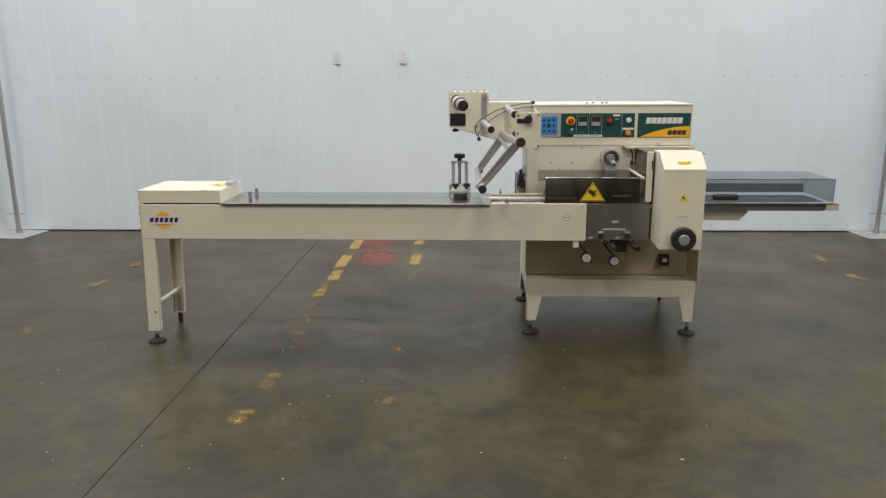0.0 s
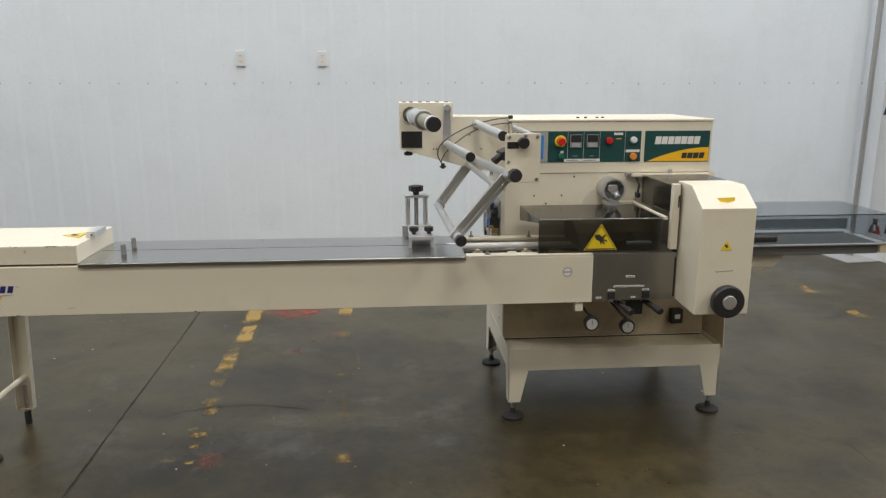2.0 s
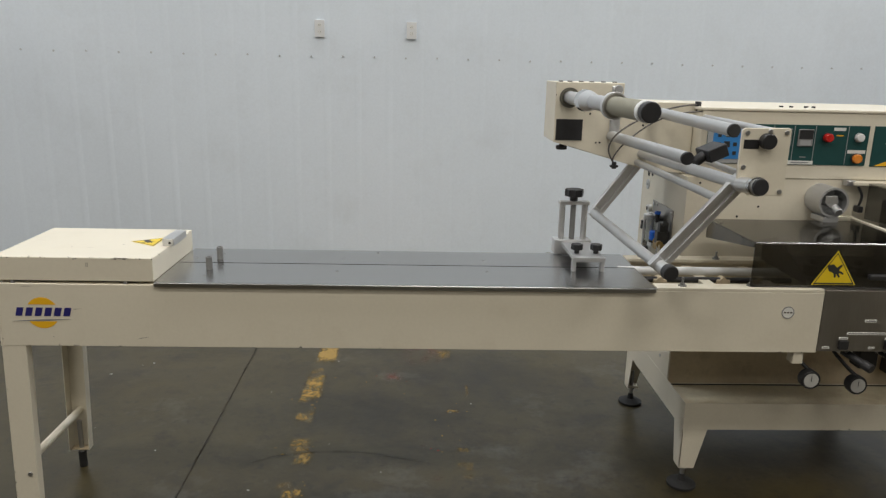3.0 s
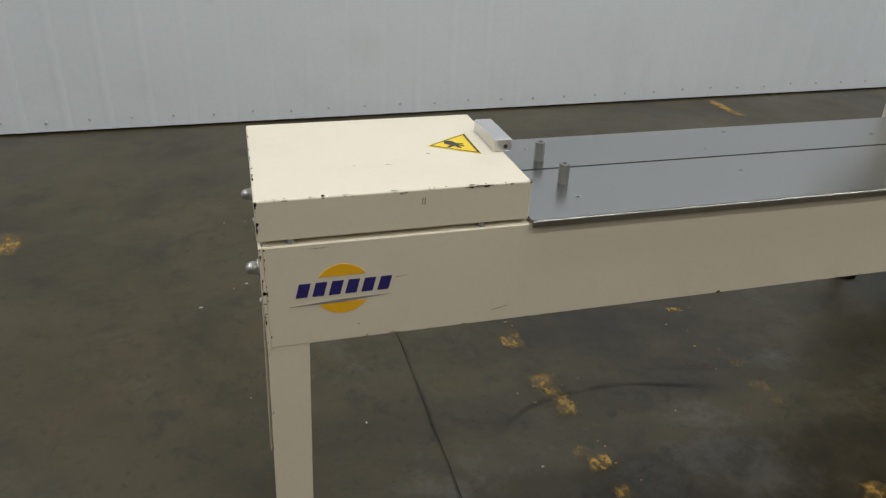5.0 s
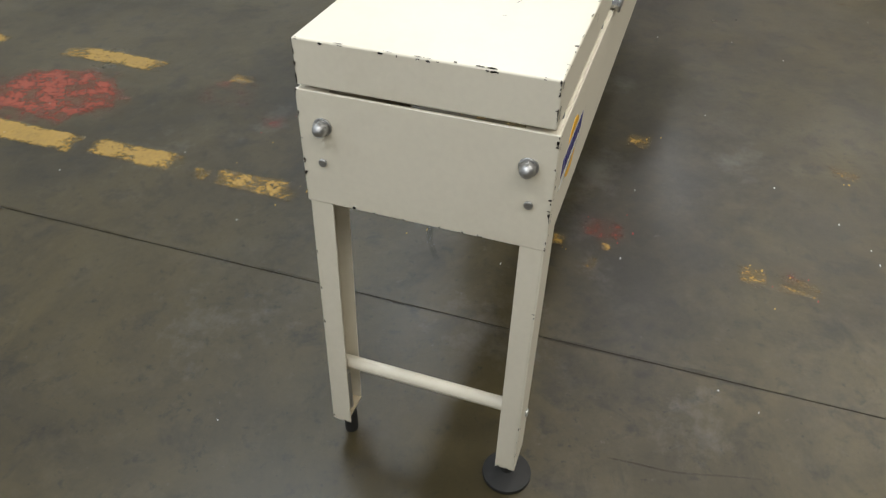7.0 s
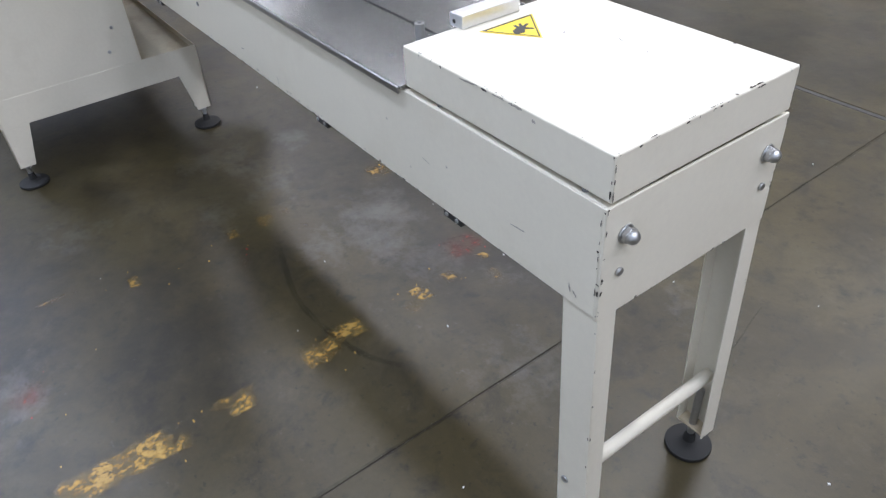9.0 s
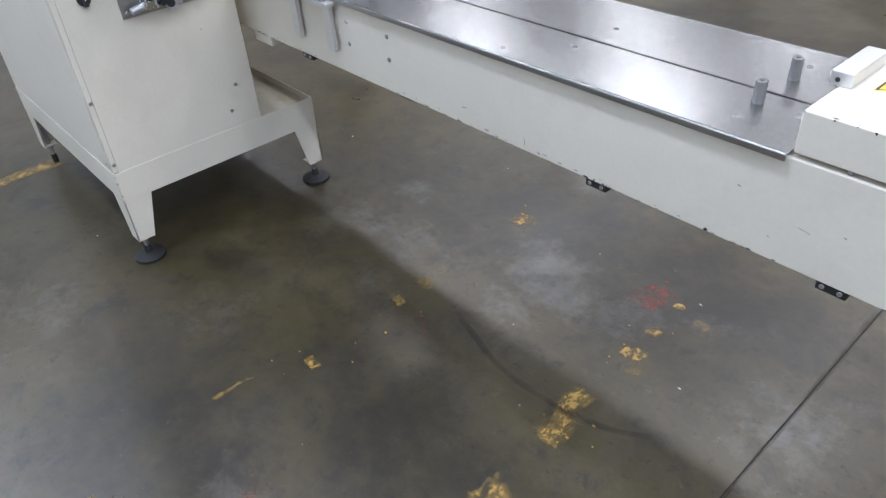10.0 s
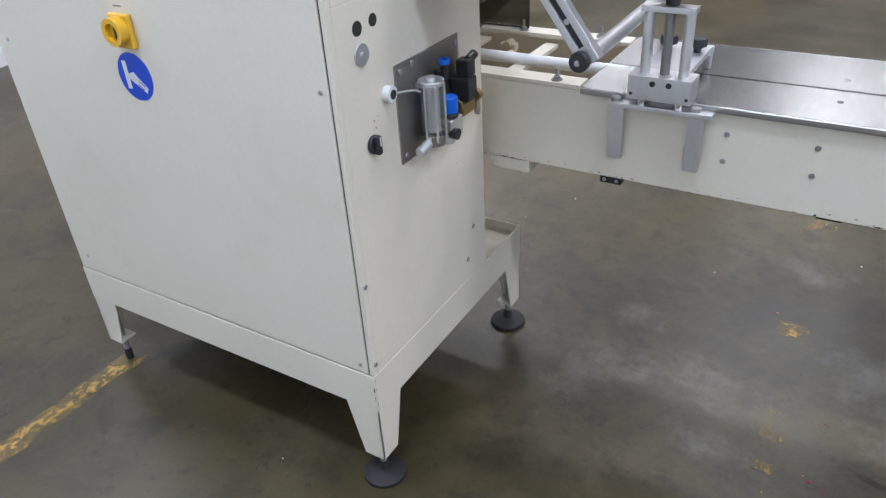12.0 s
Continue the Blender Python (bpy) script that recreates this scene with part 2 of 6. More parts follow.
STEEL = material("brushed_stainless", (0.44, 0.44, 0.437), 0.25, 1.0, vary=0.025, grain=110, bump=0, coarse=4, stretch=(0.03, 1, 1), patchy=0.02)
STEEL_DARK = material("dull_stainless", (0.36, 0.345, 0.32), 0.38, 1.0, vary=0.10, grain=150, bump=0.04, coarse=6, stretch=(1, 1, 0.1))
STEEL_PLAIN = material("plain_stainless", (0.40, 0.395, 0.38), 0.34, 1.0, vary=0.03, grain=160, bump=0, coarse=3, patchy=0.02)
ALU = material("satin_aluminium", (0.70, 0.70, 0.70), 0.36, 0.9, vary=0.06, grain=120, bump=0.03, coarse=8)
ROLLER = material("anodised_roller", (0.56, 0.565, 0.57), 0.42, 0.75, vary=0.05, grain=120, bump=0.02, coarse=8)
PIN_GREY = material("pin_grey", (0.24, 0.24, 0.235), 0.45, 0.5, vary=0.1, grain=120)
CHROME = material("bright_metal", (0.75, 0.75, 0.75), 0.16, 1.0, vary=0.05, bump=0.0)
DIAL = material("dial_face", (0.45, 0.45, 0.43), 0.5, vary=0.08, bump=0.0)
ZINC = material("zinc_bolt", (0.48, 0.48, 0.48), 0.35, 0.9, vary=0.15, grain=150, bump=0.1)
BRASS = material("brass", (0.34, 0.24, 0.10), 0.42, 0.8, vary=0.15, grain=120)
BLACK = material("black_plastic", (0.022, 0.022, 0.024), 0.42, vary=0.2, grain=90, bump=0.04)
RUBBER = material("black_rubber", (0.016, 0.0155, 0.015), 0.72, vary=0.3, grain=60, bump=0.08, dirt=(0.07, 0.065, 0.06), dirt_amount=0.3)
BELT = material("grey_belt", (0.12, 0.12, 0.12), 0.6, vary=0.12, grain=120)
CARDBOARD = material("grey_cardboard", (0.27, 0.26, 0.205), 0.75, vary=0.08, grain=70)
WHITE_PLASTIC = material("white_plastic", (0.74, 0.75, 0.75), 0.4, vary=0.04, bump=0.01)
LABEL = material("label_white", (0.72, 0.72, 0.69), 0.5, vary=0.05, bump=0.0)
INK = material("label_ink", (0.03, 0.03, 0.03), 0.5, vary=0.1, bump=0.0)
YELLOW = material("sign_yellow", (0.80, 0.58, 0.02), 0.4, vary=0.05, bump=0.0)
LOGO_YELLOW = material("logo_yellow", (0.86, 0.47, 0.015), 0.45, vary=0.04, bump=0.0)
LOGO_OLD = material("old_floor_yellow", (0.40, 0.25, 0.04), 0.55, vary=0.2, bump=0.0)
LOGO_BLUE = material("logo_blue", (0.022, 0.02, 0.16), 0.45, vary=0.08, bump=0.0)
LOGO_GREY = material("logo_grey", (0.25, 0.25, 0.25), 0.45, vary=0.05, bump=0.0)
SWITCH_YELLOW = material("switch_yellow", (0.74, 0.42, 0.01), 0.3, vary=0.03, bump=0.0, coat=0.3)
SIGN_BLUE = material("sign_blue", (0.015, 0.065, 0.55), 0.4, vary=0.04, bump=0.0)
GREEN = material("panel_green", (0.010, 0.062, 0.060), 0.4, vary=0.06, bump=0.0)
PANEL_BLUE = material("keypad_blue", (0.04, 0.22, 0.55), 0.4, vary=0.05, bump=0.0)
PANEL_GREY = material("keypad_grey", (0.42, 0.43, 0.44), 0.45, 0.3, vary=0.05, bump=0.0)
RED = material("button_red", (0.55, 0.02, 0.015), 0.3, vary=0.05, bump=0.0, coat=0.3)
ORANGE = material("button_orange", (0.75, 0.25, 0.03), 0.3, vary=0.05, bump=0.0, coat=0.3)
TEAL = material("button_green", (0.02, 0.16, 0.10), 0.3, vary=0.05, bump=0.0)
BLUE_KNOB = material("knob_blue", (0.01, 0.12, 0.62), 0.35, vary=0.05, bump=0.0)
CHIP = material("bare_chip", (0.085, 0.066, 0.050), 0.55, vary=0.3, grain=200, bump=0.1)
SCRATCH = material("bare_scratch", (0.34, 0.31, 0.265), 0.5, vary=0.3, grain=200, bump=0.05)
# Near-black, mostly painted for the shade in holes, gaps and unlit insides.
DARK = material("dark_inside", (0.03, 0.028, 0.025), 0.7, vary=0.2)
SMOKED = tinted_sheet("smoked_sheet", (0.43, 0.425, 0.41), 0.05, 0.075)
SMOKED_EDGE = material("smoked_bend", (0.03, 0.03, 0.03), 0.14, vary=0.1, bump=0.0, coat=0.6)
SMOKED_THIN = tinted_sheet("light_smoked_sheet", (0.56, 0.56, 0.55), 0.05, 0.06)
# Light metal that stands in for the highlight on the guard's bend.
BEND_HIGHLIGHT = material("bend_highlight", (0.50, 0.50, 0.50), 0.25, 1.0, vary=0.1, bump=0.0)
OLIVE = material("dull_olive_bush", (0.12, 0.115, 0.09), 0.5, 0.3, vary=0.1)
RUST = material("faint_rust", (0.42, 0.30, 0.19), 0.6, vary=0.15)
WIRE = material("grey_brown_wire", (0.10, 0.09, 0.08), 0.5, vary=0.1, bump=0.0)
GREY_SHEET = tinted_sheet("grey_tinted_sheet", (0.80, 0.82, 0.835))
DARK_SHEET = tinted_sheet("dark_tinted_sheet", (0.56, 0.58, 0.60))
BOWL = tinted_sheet("clear_bowl", (0.80, 0.82, 0.82), 0.06, 0.30)
WALL_SCREW = material("wall_screw_grey", (0.55, 0.57, 0.59), 0.5, 0.2, vary=0.15)
WALL = material("white_wall_sheet", (0.755, 0.82, 0.885), 0.45, vary=0.035, grain=50, bump=0.03, coarse=1.2, dirt=(0.56, 0.59, 0.61), dirt_amount=0.25)
PLAIN = material("plain_paint", (0.17, 0.17, 0.165), 0.8, vary=0.05, grain=20)
CURTAIN = material("white_curtain", (0.80, 0.80, 0.81), 0.7, vary=0.03, grain=80, bump=0.05)
PRINT_RED = material("print_red", (0.28, 0.03, 0.03), 0.7, vary=0.1, bump=0.0)
PRINT_BLACK = material("print_black", (0.04, 0.04, 0.045), 0.7, vary=0.1, bump=0.0)
POLE = material("pole_grey", (0.42, 0.42, 0.42), 0.4, 0.7, vary=0.06)
PLATE = material("plate_grey", (0.50, 0.50, 0.50), 0.5, 0.3, vary=0.08)
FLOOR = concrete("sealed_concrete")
JOINT = material("joint_dirt", (0.046, 0.038, 0.026), 0.9, vary=0.3)
JOINT_FILL = material("joint_sealant", (0.06, 0.056, 0.05), 0.8, vary=0.5, grain=40, coarse=6, bump=0.2)
PAINT_YELLOW = worn_paint("worn_yellow_paint", (0.34, 0.215, 0.05), 0.80)
RUBBED = floor_mark("rubber_streak", (0.014, 0.012, 0.010), 0.78, 1.2, 0.5, 0.45)
PAINT_RED = worn_paint("worn_red_paint", (0.25, 0.054, 0.03), 0.83)


# ---- mesh helpers ----
HOME = {}


def B():
    return bmesh.new()


def box(bm, x0, x1, y0, y1, z0, z1, bevel=0.0, seg=2):
    m = Matrix.Translation(((x0 + x1) / 2, (y0 + y1) / 2, (z0 + z1) / 2)) @ Matrix.Diagonal((x1 - x0, y1 - y0, z1 - z0, 1))
    vs = bmesh.ops.create_cube(bm, size=1, matrix=m)["verts"]
    if bevel:
        es = list({e for v in vs for e in v.link_edges})
        bmesh.ops.bevel(bm, geom=es, offset=bevel, segments=seg, profile=0.5, affect="EDGES")
    return bm


def cyl(bm, p, q, r, seg=20, r2=None, bevel=0.0):
    p, q = Vector(p), Vector(q)
    d = q - p
    m = Matrix.Translation((p + q) / 2) @ d.to_track_quat("Z", "Y").to_matrix().to_4x4()
    vs = bmesh.ops.create_cone(bm, cap_ends=True, segments=seg, radius1=r, radius2=r if r2 is None else r2, depth=d.length, matrix=m)["verts"]
    if bevel:
        es = [e for e in {e for v in vs for e in v.link_edges} if len(e.link_faces) == 2 and any(len(f.verts) > 4 for f in e.link_faces)]
        bmesh.ops.bevel(bm, geom=es, offset=bevel, segments=2, profile=0.5, affect="EDGES")
    return bm


def prism(bm, pts, axis, a, b, bevel=0.0):
    """A closed outline in the two other axes (in x, y, z order), pushed from a to b along axis."""
    def at(u, v, w):
        return {"x": (w, u, v), "y": (u, w, v), "z": (u, v, w)}[axis]
    lo = [bm.verts.new(at(u, v, a)) for u, v in pts]
    hi = [bm.verts.new(at(u, v, b)) for u, v in pts]
    fs = [bm.faces.new(lo), bm.faces.new(hi)]
    k = len(pts)
    for i in range(k):
        fs.append(bm.faces.new((lo[i], lo[(i + 1) % k], hi[(i + 1) % k], hi[i])))
    bmesh.ops.recalc_face_normals(bm, faces=fs)
    if bevel:
        es = list({e for f in fs for e in f.edges})
        bmesh.ops.bevel(bm, geom=es, offset=bevel, segments=2, profile=0.5, affect="EDGES")
    return bm


def tube(bm, pts, r, seg=8):
    """A round wire along points, smoothed."""
    pts = [Vector(p) for p in pts]
    fine = []
    for i in range(len(pts) - 1):
        p0, p1, p2, p3 = pts[max(i - 1, 0)], pts[i], pts[i + 1], pts[min(i + 2, len(pts) - 1)]
        for k in range(6):
            t = k / 6
            fine.append(0.5 * (2 * p1 + (p2 - p0) * t + (2 * p0 - 5 * p1 + 4 * p2 - p3) * t * t + (3 * p1 - p0 - 3 * p2 + p3) * t ** 3))
    fine.append(pts[-1])
    rings = []
    for i, p in enumerate(fine):
        d = (fine[min(i + 1, len(fine) - 1)] - fine[max(i - 1, 0)]).normalized()
        s = d.cross(Vector((0.31, 0.2, 0.93))).normalized()
        u = d.cross(s)
        rings.append([bm.verts.new(p + r * (math.cos(2 * math.pi * k / seg) * s + math.sin(2 * math.pi * k / seg) * u)) for k in range(seg)])
    for a, b in zip(rings, rings[1:]):
        for k in range(seg):
            bm.faces.new((a[k], a[(k + 1) % seg], b[(k + 1) % seg], b[k]))
    bm.faces.new(rings[0]), bm.faces.new(rings[-1])
    return bm


def ring(bm, c, axis, r_out, r_in, a, b, seg=32):
    """A hollow tube round c along axis from a to b (absolute)."""
    ax = "xyz".index(axis)
    o1, o2 = [i for i in range(3) if i != ax]
    loops = []
    for r, w in ((r_out, a), (r_out, b), (r_in, b), (r_in, a)):
        vs = []
        for k in range(seg):
            v = [0, 0, 0]
            v[ax], v[o1], v[o2] = w, c[o1] + r * math.cos(2 * math.pi * k / seg), c[o2] + r * math.sin(2 * math.pi * k / seg)
            vs.append(bm.verts.new(v))
        loops.append(vs)
    fs = []
    for i in range(4):
        p, q = loops[i], loops[(i + 1) % 4]
        fs += [bm.faces.new((p[k], p[(k + 1) % seg], q[(k + 1) % seg], q[k])) for k in range(seg)]
    bmesh.ops.recalc_face_normals(bm, faces=fs)
    return bm


def weigh_normals(me):
    """Large faces keep their own normal; only bevels and round sides are smoothed."""
    if len(me.polygons) > 6000:
        return me.set_sharp_from_angle(angle=radians(32))
    near = [[] for _ in me.vertices]
    polys = [(p.normal.copy(), p.area) for p in me.polygons]
    for p in me.polygons:
        for v in p.vertices:
            near[v].append(p.index)
    out = [None] * len(me.loops)
    for p in me.polygons:
        n0 = polys[p.index][0]
        for li in p.loop_indices:
            s = Vector((0, 0, 0))
            for k in near[me.loops[li].vertex_index]:
                n, a = polys[k]
                if n.dot(n0) > 0.5:
                    s += n * a
            out[li] = s.normalized() if s.length > 1e-12 else n0
    me.normals_split_custom_set(out)


def made(name, bm, mat, origin, smooth=True):
    bmesh.ops.recalc_face_normals(bm, faces=bm.faces)
    bmesh.ops.translate(bm, verts=bm.verts, vec=-origin)
    me = bpy.data.meshes.new(name)
    bm.to_mesh(me)
    bm.free()
    me.materials.append(mat)
    if smooth:
        for p in me.polygons:
            p.use_smooth = True
        weigh_normals(me)
    ob = new(name, me)
    HOME[ob] = origin
    return ob


def middle(bm):
    lo = [min(v.co[i] for v in bm.verts) for i in range(3)]
    hi = [max(v.co[i] for v in bm.verts) for i in range(3)]
    return Vector([(a + b) / 2 for a, b in zip(lo, hi)])


def part(name, bm, mat, parent, label=""):
    """One mesh under a thing or a part; its shape is given in place."""
    c = middle(bm)
    ob = made(name, bm, mat, c)
    ob.parent = parent
    ob.location = c - HOME[parent]
    return tagged(ob, label)


def thing(name, base, label, category, group="", kind=""):
    ob = new(name)
    ob.empty_display_size = 0.1
    ob.location = base
    HOME[ob] = Vector(base)
    return tagged(ob, label, category, group, kind)


def solid(name, bm, mat, label, category, group="", kind=""):
    c = middle(bm)
    c.z = min(v.co.z for v in bm.verts)
    ob = made(name, bm, mat, c)
    ob.location = c
    return tagged(ob, label, category, group, kind)


def bars_word(parent, mat, x0, x1, z0, z1, y, count, slant=0.0, gap=0.22, name="emblem_block", side=-1):
    """A row of plain blocks in the size and colour of a printed word on a wall that faces -y."""
    w = (x1 - x0) / count
    for i in range(count):
        a, b = x0 + i * w, x0 + (i + 1) * w - gap * w
        part(name, prism(B(), [(a, z0), (b, z0), (b + slant, z1), (a + slant, z1)], "y", y, y + side * 0.0008), mat, parent)


def chips(parent, edges, seed):
    """Small dark chips of lost paint along edges: start, end, the two faces' outward normals, how many."""
    rnd = random.Random(seed)
    bm = B()
    for p, q, n1, n2, count in edges:
        p, q, n1, n2 = Vector(p), Vector(q), Vector(n1), Vector(n2)
        d = (q - p).normalized()
        for _ in range(count):
            c = p.lerp(q, rnd.random())
            for n, away in ((n1, -n2), (n2, -n1)):
                if rnd.random() < 0.42:
                    continue
                ln, w = rnd.choice((0.0015, 0.002, 0.003, 0.004, 0.008, 0.006)) * rnd.uniform(0.6, 1.4), rnd.choice((0.001, 0.0016, 0.0024, 0.0036)) * rnd.uniform(0.7, 1.15)
                k = rnd.randint(5, 8)
                vs = []
                for i in range(k):
                    a = 2 * math.pi * i / k
                    vs.append(bm.verts.new(c + n * 0.0006 + d * ln * math.cos(a) * rnd.uniform(0.5, 1.1) + away * (0.0012 + w * (1 + math.sin(a)) * rnd.uniform(0.4, 1.0))))
                f = bm.faces.new(vs)
    geom = bmesh.ops.extrude_face_region(bm, geom=list(bm.faces))
    return tagged(part("paint_chips", bm, CHIP, parent, "small dark chips of lost paint"), kind="stuff")


def scratches(parent, lines, label="thin dark scratches", mat=None):
    """Short dark scrapes: start, end, width and outward normal of each."""
    bm = B()
    rnd = random.Random(77)
    for p, q, w, n in lines:
        p, q, n = Vector(p), Vector(q), Vector(n)
        side = n.cross(q - p).normalized()
        k = 6
        up = [p.lerp(q, i / k) + side * w * (0.15 + rnd.random() * (0.5 if 0 < i < k else 0.0)) for i in range(k + 1)]
        dn = [p.lerp(q, i / k) - side * w * (0.15 + rnd.random() * (0.5 if 0 < i < k else 0.0)) for i in range(k + 1)]
        a = [bm.verts.new(v + n * 0.0007) for v in up]
        b = [bm.verts.new(v + n * 0.0007) for v in dn]
        for i in range(k):
            bm.faces.new((a[i], a[i + 1], b[i + 1], b[i]))
    return tagged(part("scratch_marks", bm, mat or SCRATCH, parent, label), kind="stuff")


def screw(parent, p, axis, r, h, mat=None, name="screw"):
    """A pan-headed screw or bolt; h is signed along axis."""
    q = Vector(p)
    q["xyz".index(axis)] += h
    return part(name, cyl(B(), p, q, r, 14, bevel=min(abs(h), r) * 0.35), mat or ZINC, parent)


def knob(parent, p, r, h, name="knob", mat=None):
    """A fluted star grip standing upright on p."""
    bm = B()
    k = 24
    pts = [(p[0] + r * (1 + (0.07 if i % 3 == 0 else -0.05)) * math.cos(2 * math.pi * i / k), p[1] + r * (1 + (0.07 if i % 3 == 0 else -0.05)) * math.sin(2 * math.pi * i / k)) for i in range(k)]
    prism(bm, pts, "z", p[2] + 0.4 * h, p[2] + h, bevel=0.0015)
    cyl(bm, p, (p[0], p[1], p[2] + 0.45 * h), r * 0.45, 14)
    return part(name, bm, mat or BLACK, parent)

# ---- the place: floor slabs, wall sheets, plain closing walls ----
WALL_A, WALL_K = 3.508, 0.014          # the wall's foot: y = WALL_A + WALL_K * x
X0, X1, Y0 = -10.0, 16.0, -22.0
floor = thing("floor", (0, 0, 0), "sealed brown-grey concrete floor, stained and scuffed, with sawn joints", "floor", kind="structure")
JX = lambda y: 0.472 - 0.0143 * y     # the long sawn joint
JY, GAP, WIDE = -1.852, 0.0019, 0.017


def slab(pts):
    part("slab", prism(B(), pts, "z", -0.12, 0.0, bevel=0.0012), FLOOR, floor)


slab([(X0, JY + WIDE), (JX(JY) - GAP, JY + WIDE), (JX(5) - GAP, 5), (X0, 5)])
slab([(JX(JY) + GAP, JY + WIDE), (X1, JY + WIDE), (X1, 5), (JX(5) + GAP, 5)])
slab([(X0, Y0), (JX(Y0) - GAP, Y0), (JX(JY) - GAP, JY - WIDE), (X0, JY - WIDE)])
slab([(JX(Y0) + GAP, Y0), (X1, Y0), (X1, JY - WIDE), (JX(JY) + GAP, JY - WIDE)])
part("joint_filler", box(B(), X0, X1, Y0, 5, -0.10, -0.0022), JOINT, floor, "dark dirt in the sawn joints")


def ribbed_wall():
    bm = B()
    top, pitch = 7.8, 0.2413
    prof, x = [], X0 - 0.179
    while x < X1:
        prof += [(x, 0), (x + 0.17, 0), (x + 0.188, -0.0035), (x + 0.216, -0.0035), (x + 0.234, 0)]
        x += pitch
    prof.append((x, 0))
    lo = [bm.verts.new((u, WALL_A + WALL_K * u + v, 0.013)) for u, v in prof]
    hi = [bm.verts.new((u, WALL_A + WALL_K * u + v, top)) for u, v in prof]
    blo = [bm.verts.new((u, WALL_A + WALL_K * u + 0.1, 0.013)) for u in (X0, x)]
    bhi = [bm.verts.new((u, WALL_A + WALL_K * u + 0.1, top)) for u in (X0, x)]
    for i in range(len(prof) - 1):
        bm.faces.new((lo[i], lo[i + 1], hi[i + 1], hi[i]))
    bm.faces.new((blo[0], blo[1], bhi[1], bhi[0]))
    bm.faces.new(lo + [blo[1], blo[0]]), bm.faces.new(hi + [bhi[1], bhi[0]])
    bm.faces.new((lo[0], hi[0], bhi[0], blo[0])), bm.faces.new((lo[-1], hi[-1], bhi[1], blo[1]))
    return bm


wall_north = thing("wall_north", (0, WALL_A, 0), "white ribbed metal wall sheets with rows of screws", "wall", kind="structure")
part("wall_sheet", ribbed_wall(), WALL, wall_north)
rnd = random.Random(5)
bm = cyl(B(), (0, 0.002, 0), (0, -0.003, 0), 0.0075, 10)
cyl(bm, (0, -0.003, 0), (0, -0.007, 0), 0.005, 6)
screw_mesh = bpy.data.meshes.new("wall_screw")
bm.to_mesh(screw_mesh)
bm.free()
screw_mesh.materials.append(WALL_SCREW)
for z, dz in ((1.652, 0.004), (0.075, 0.006)):
    for i in range(56):
        x = -6.464 + 0.2413 * i
        ob = new("wall_screw", screw_mesh)
        ob.parent = wall_north
        ob.location = (x, WALL_K * x - 0.0035, z + rnd.uniform(-dz, dz))
for name, v in (("wall_south", (X0, X1, Y0 - 0.1, Y0, 0, 7.8)), ("wall_west", (X0 - 0.1, X0, Y0, 4.0, 0, 7.8)), ("wall_east", (X1, X1 + 0.1, Y0, 4.4, 0, 7.8))):
    solid(name, box(B(), *v), PLAIN, "plain grey painted warehouse wall", "wall", kind="structure")
solid("ceiling", box(B(), X0, X1, Y0, 4.4, 7.81, 7.9), PLAIN, "plain grey warehouse ceiling", "ceiling", kind="structure")

part("joint_strip", box(B(), X0, X1, JY - WIDE + 0.006, JY + WIDE - 0.006, -0.05, -0.0009), JOINT_FILL, floor, "dark grey sealant in the cross joint")

# worn floor paint: x, y of the middle, width, length, cover, turn
def paint_patch(x, y, w, ln, cover, mat, seed, turn=0.0):
    rnd = random.Random(seed)
    bm = B()
    lay = bm.verts.layers.float.new("cover")
    nx, ny = max(4, round(w / 0.02)), max(4, round(ln / 0.02))
    grid = []
    ca, sa = math.cos(radians(turn)), math.sin(radians(turn))
    for i in range(nx + 1):
        line = []
        for j in range(ny + 1):
            u, v = i / nx * 2 - 1, j / ny * 2 - 1
            px, py = u * w / 2, v * ln / 2
            vert = bm.verts.new((x + px * ca - py * sa, y + px * sa + py * ca, 0.0016 if mat is PAINT_YELLOW else 0.0011))
            edge = max(abs(u), abs(v)) if mat is PAINT_YELLOW else math.hypot(u, v)
            vert[lay] = cover + 0.03 - max(0, edge - 0.6) * 0.8
            line.append(vert)
        grid.append(line)
    for i in range(nx):
        for j in range(ny):
            bm.faces.new((grid[i][j], grid[i + 1][j], grid[i + 1][j + 1], grid[i][j + 1]))
    return part("paint_patch", bm, mat, floor, "worn yellow floor paint" if mat is PAINT_YELLOW else "worn red floor paint")


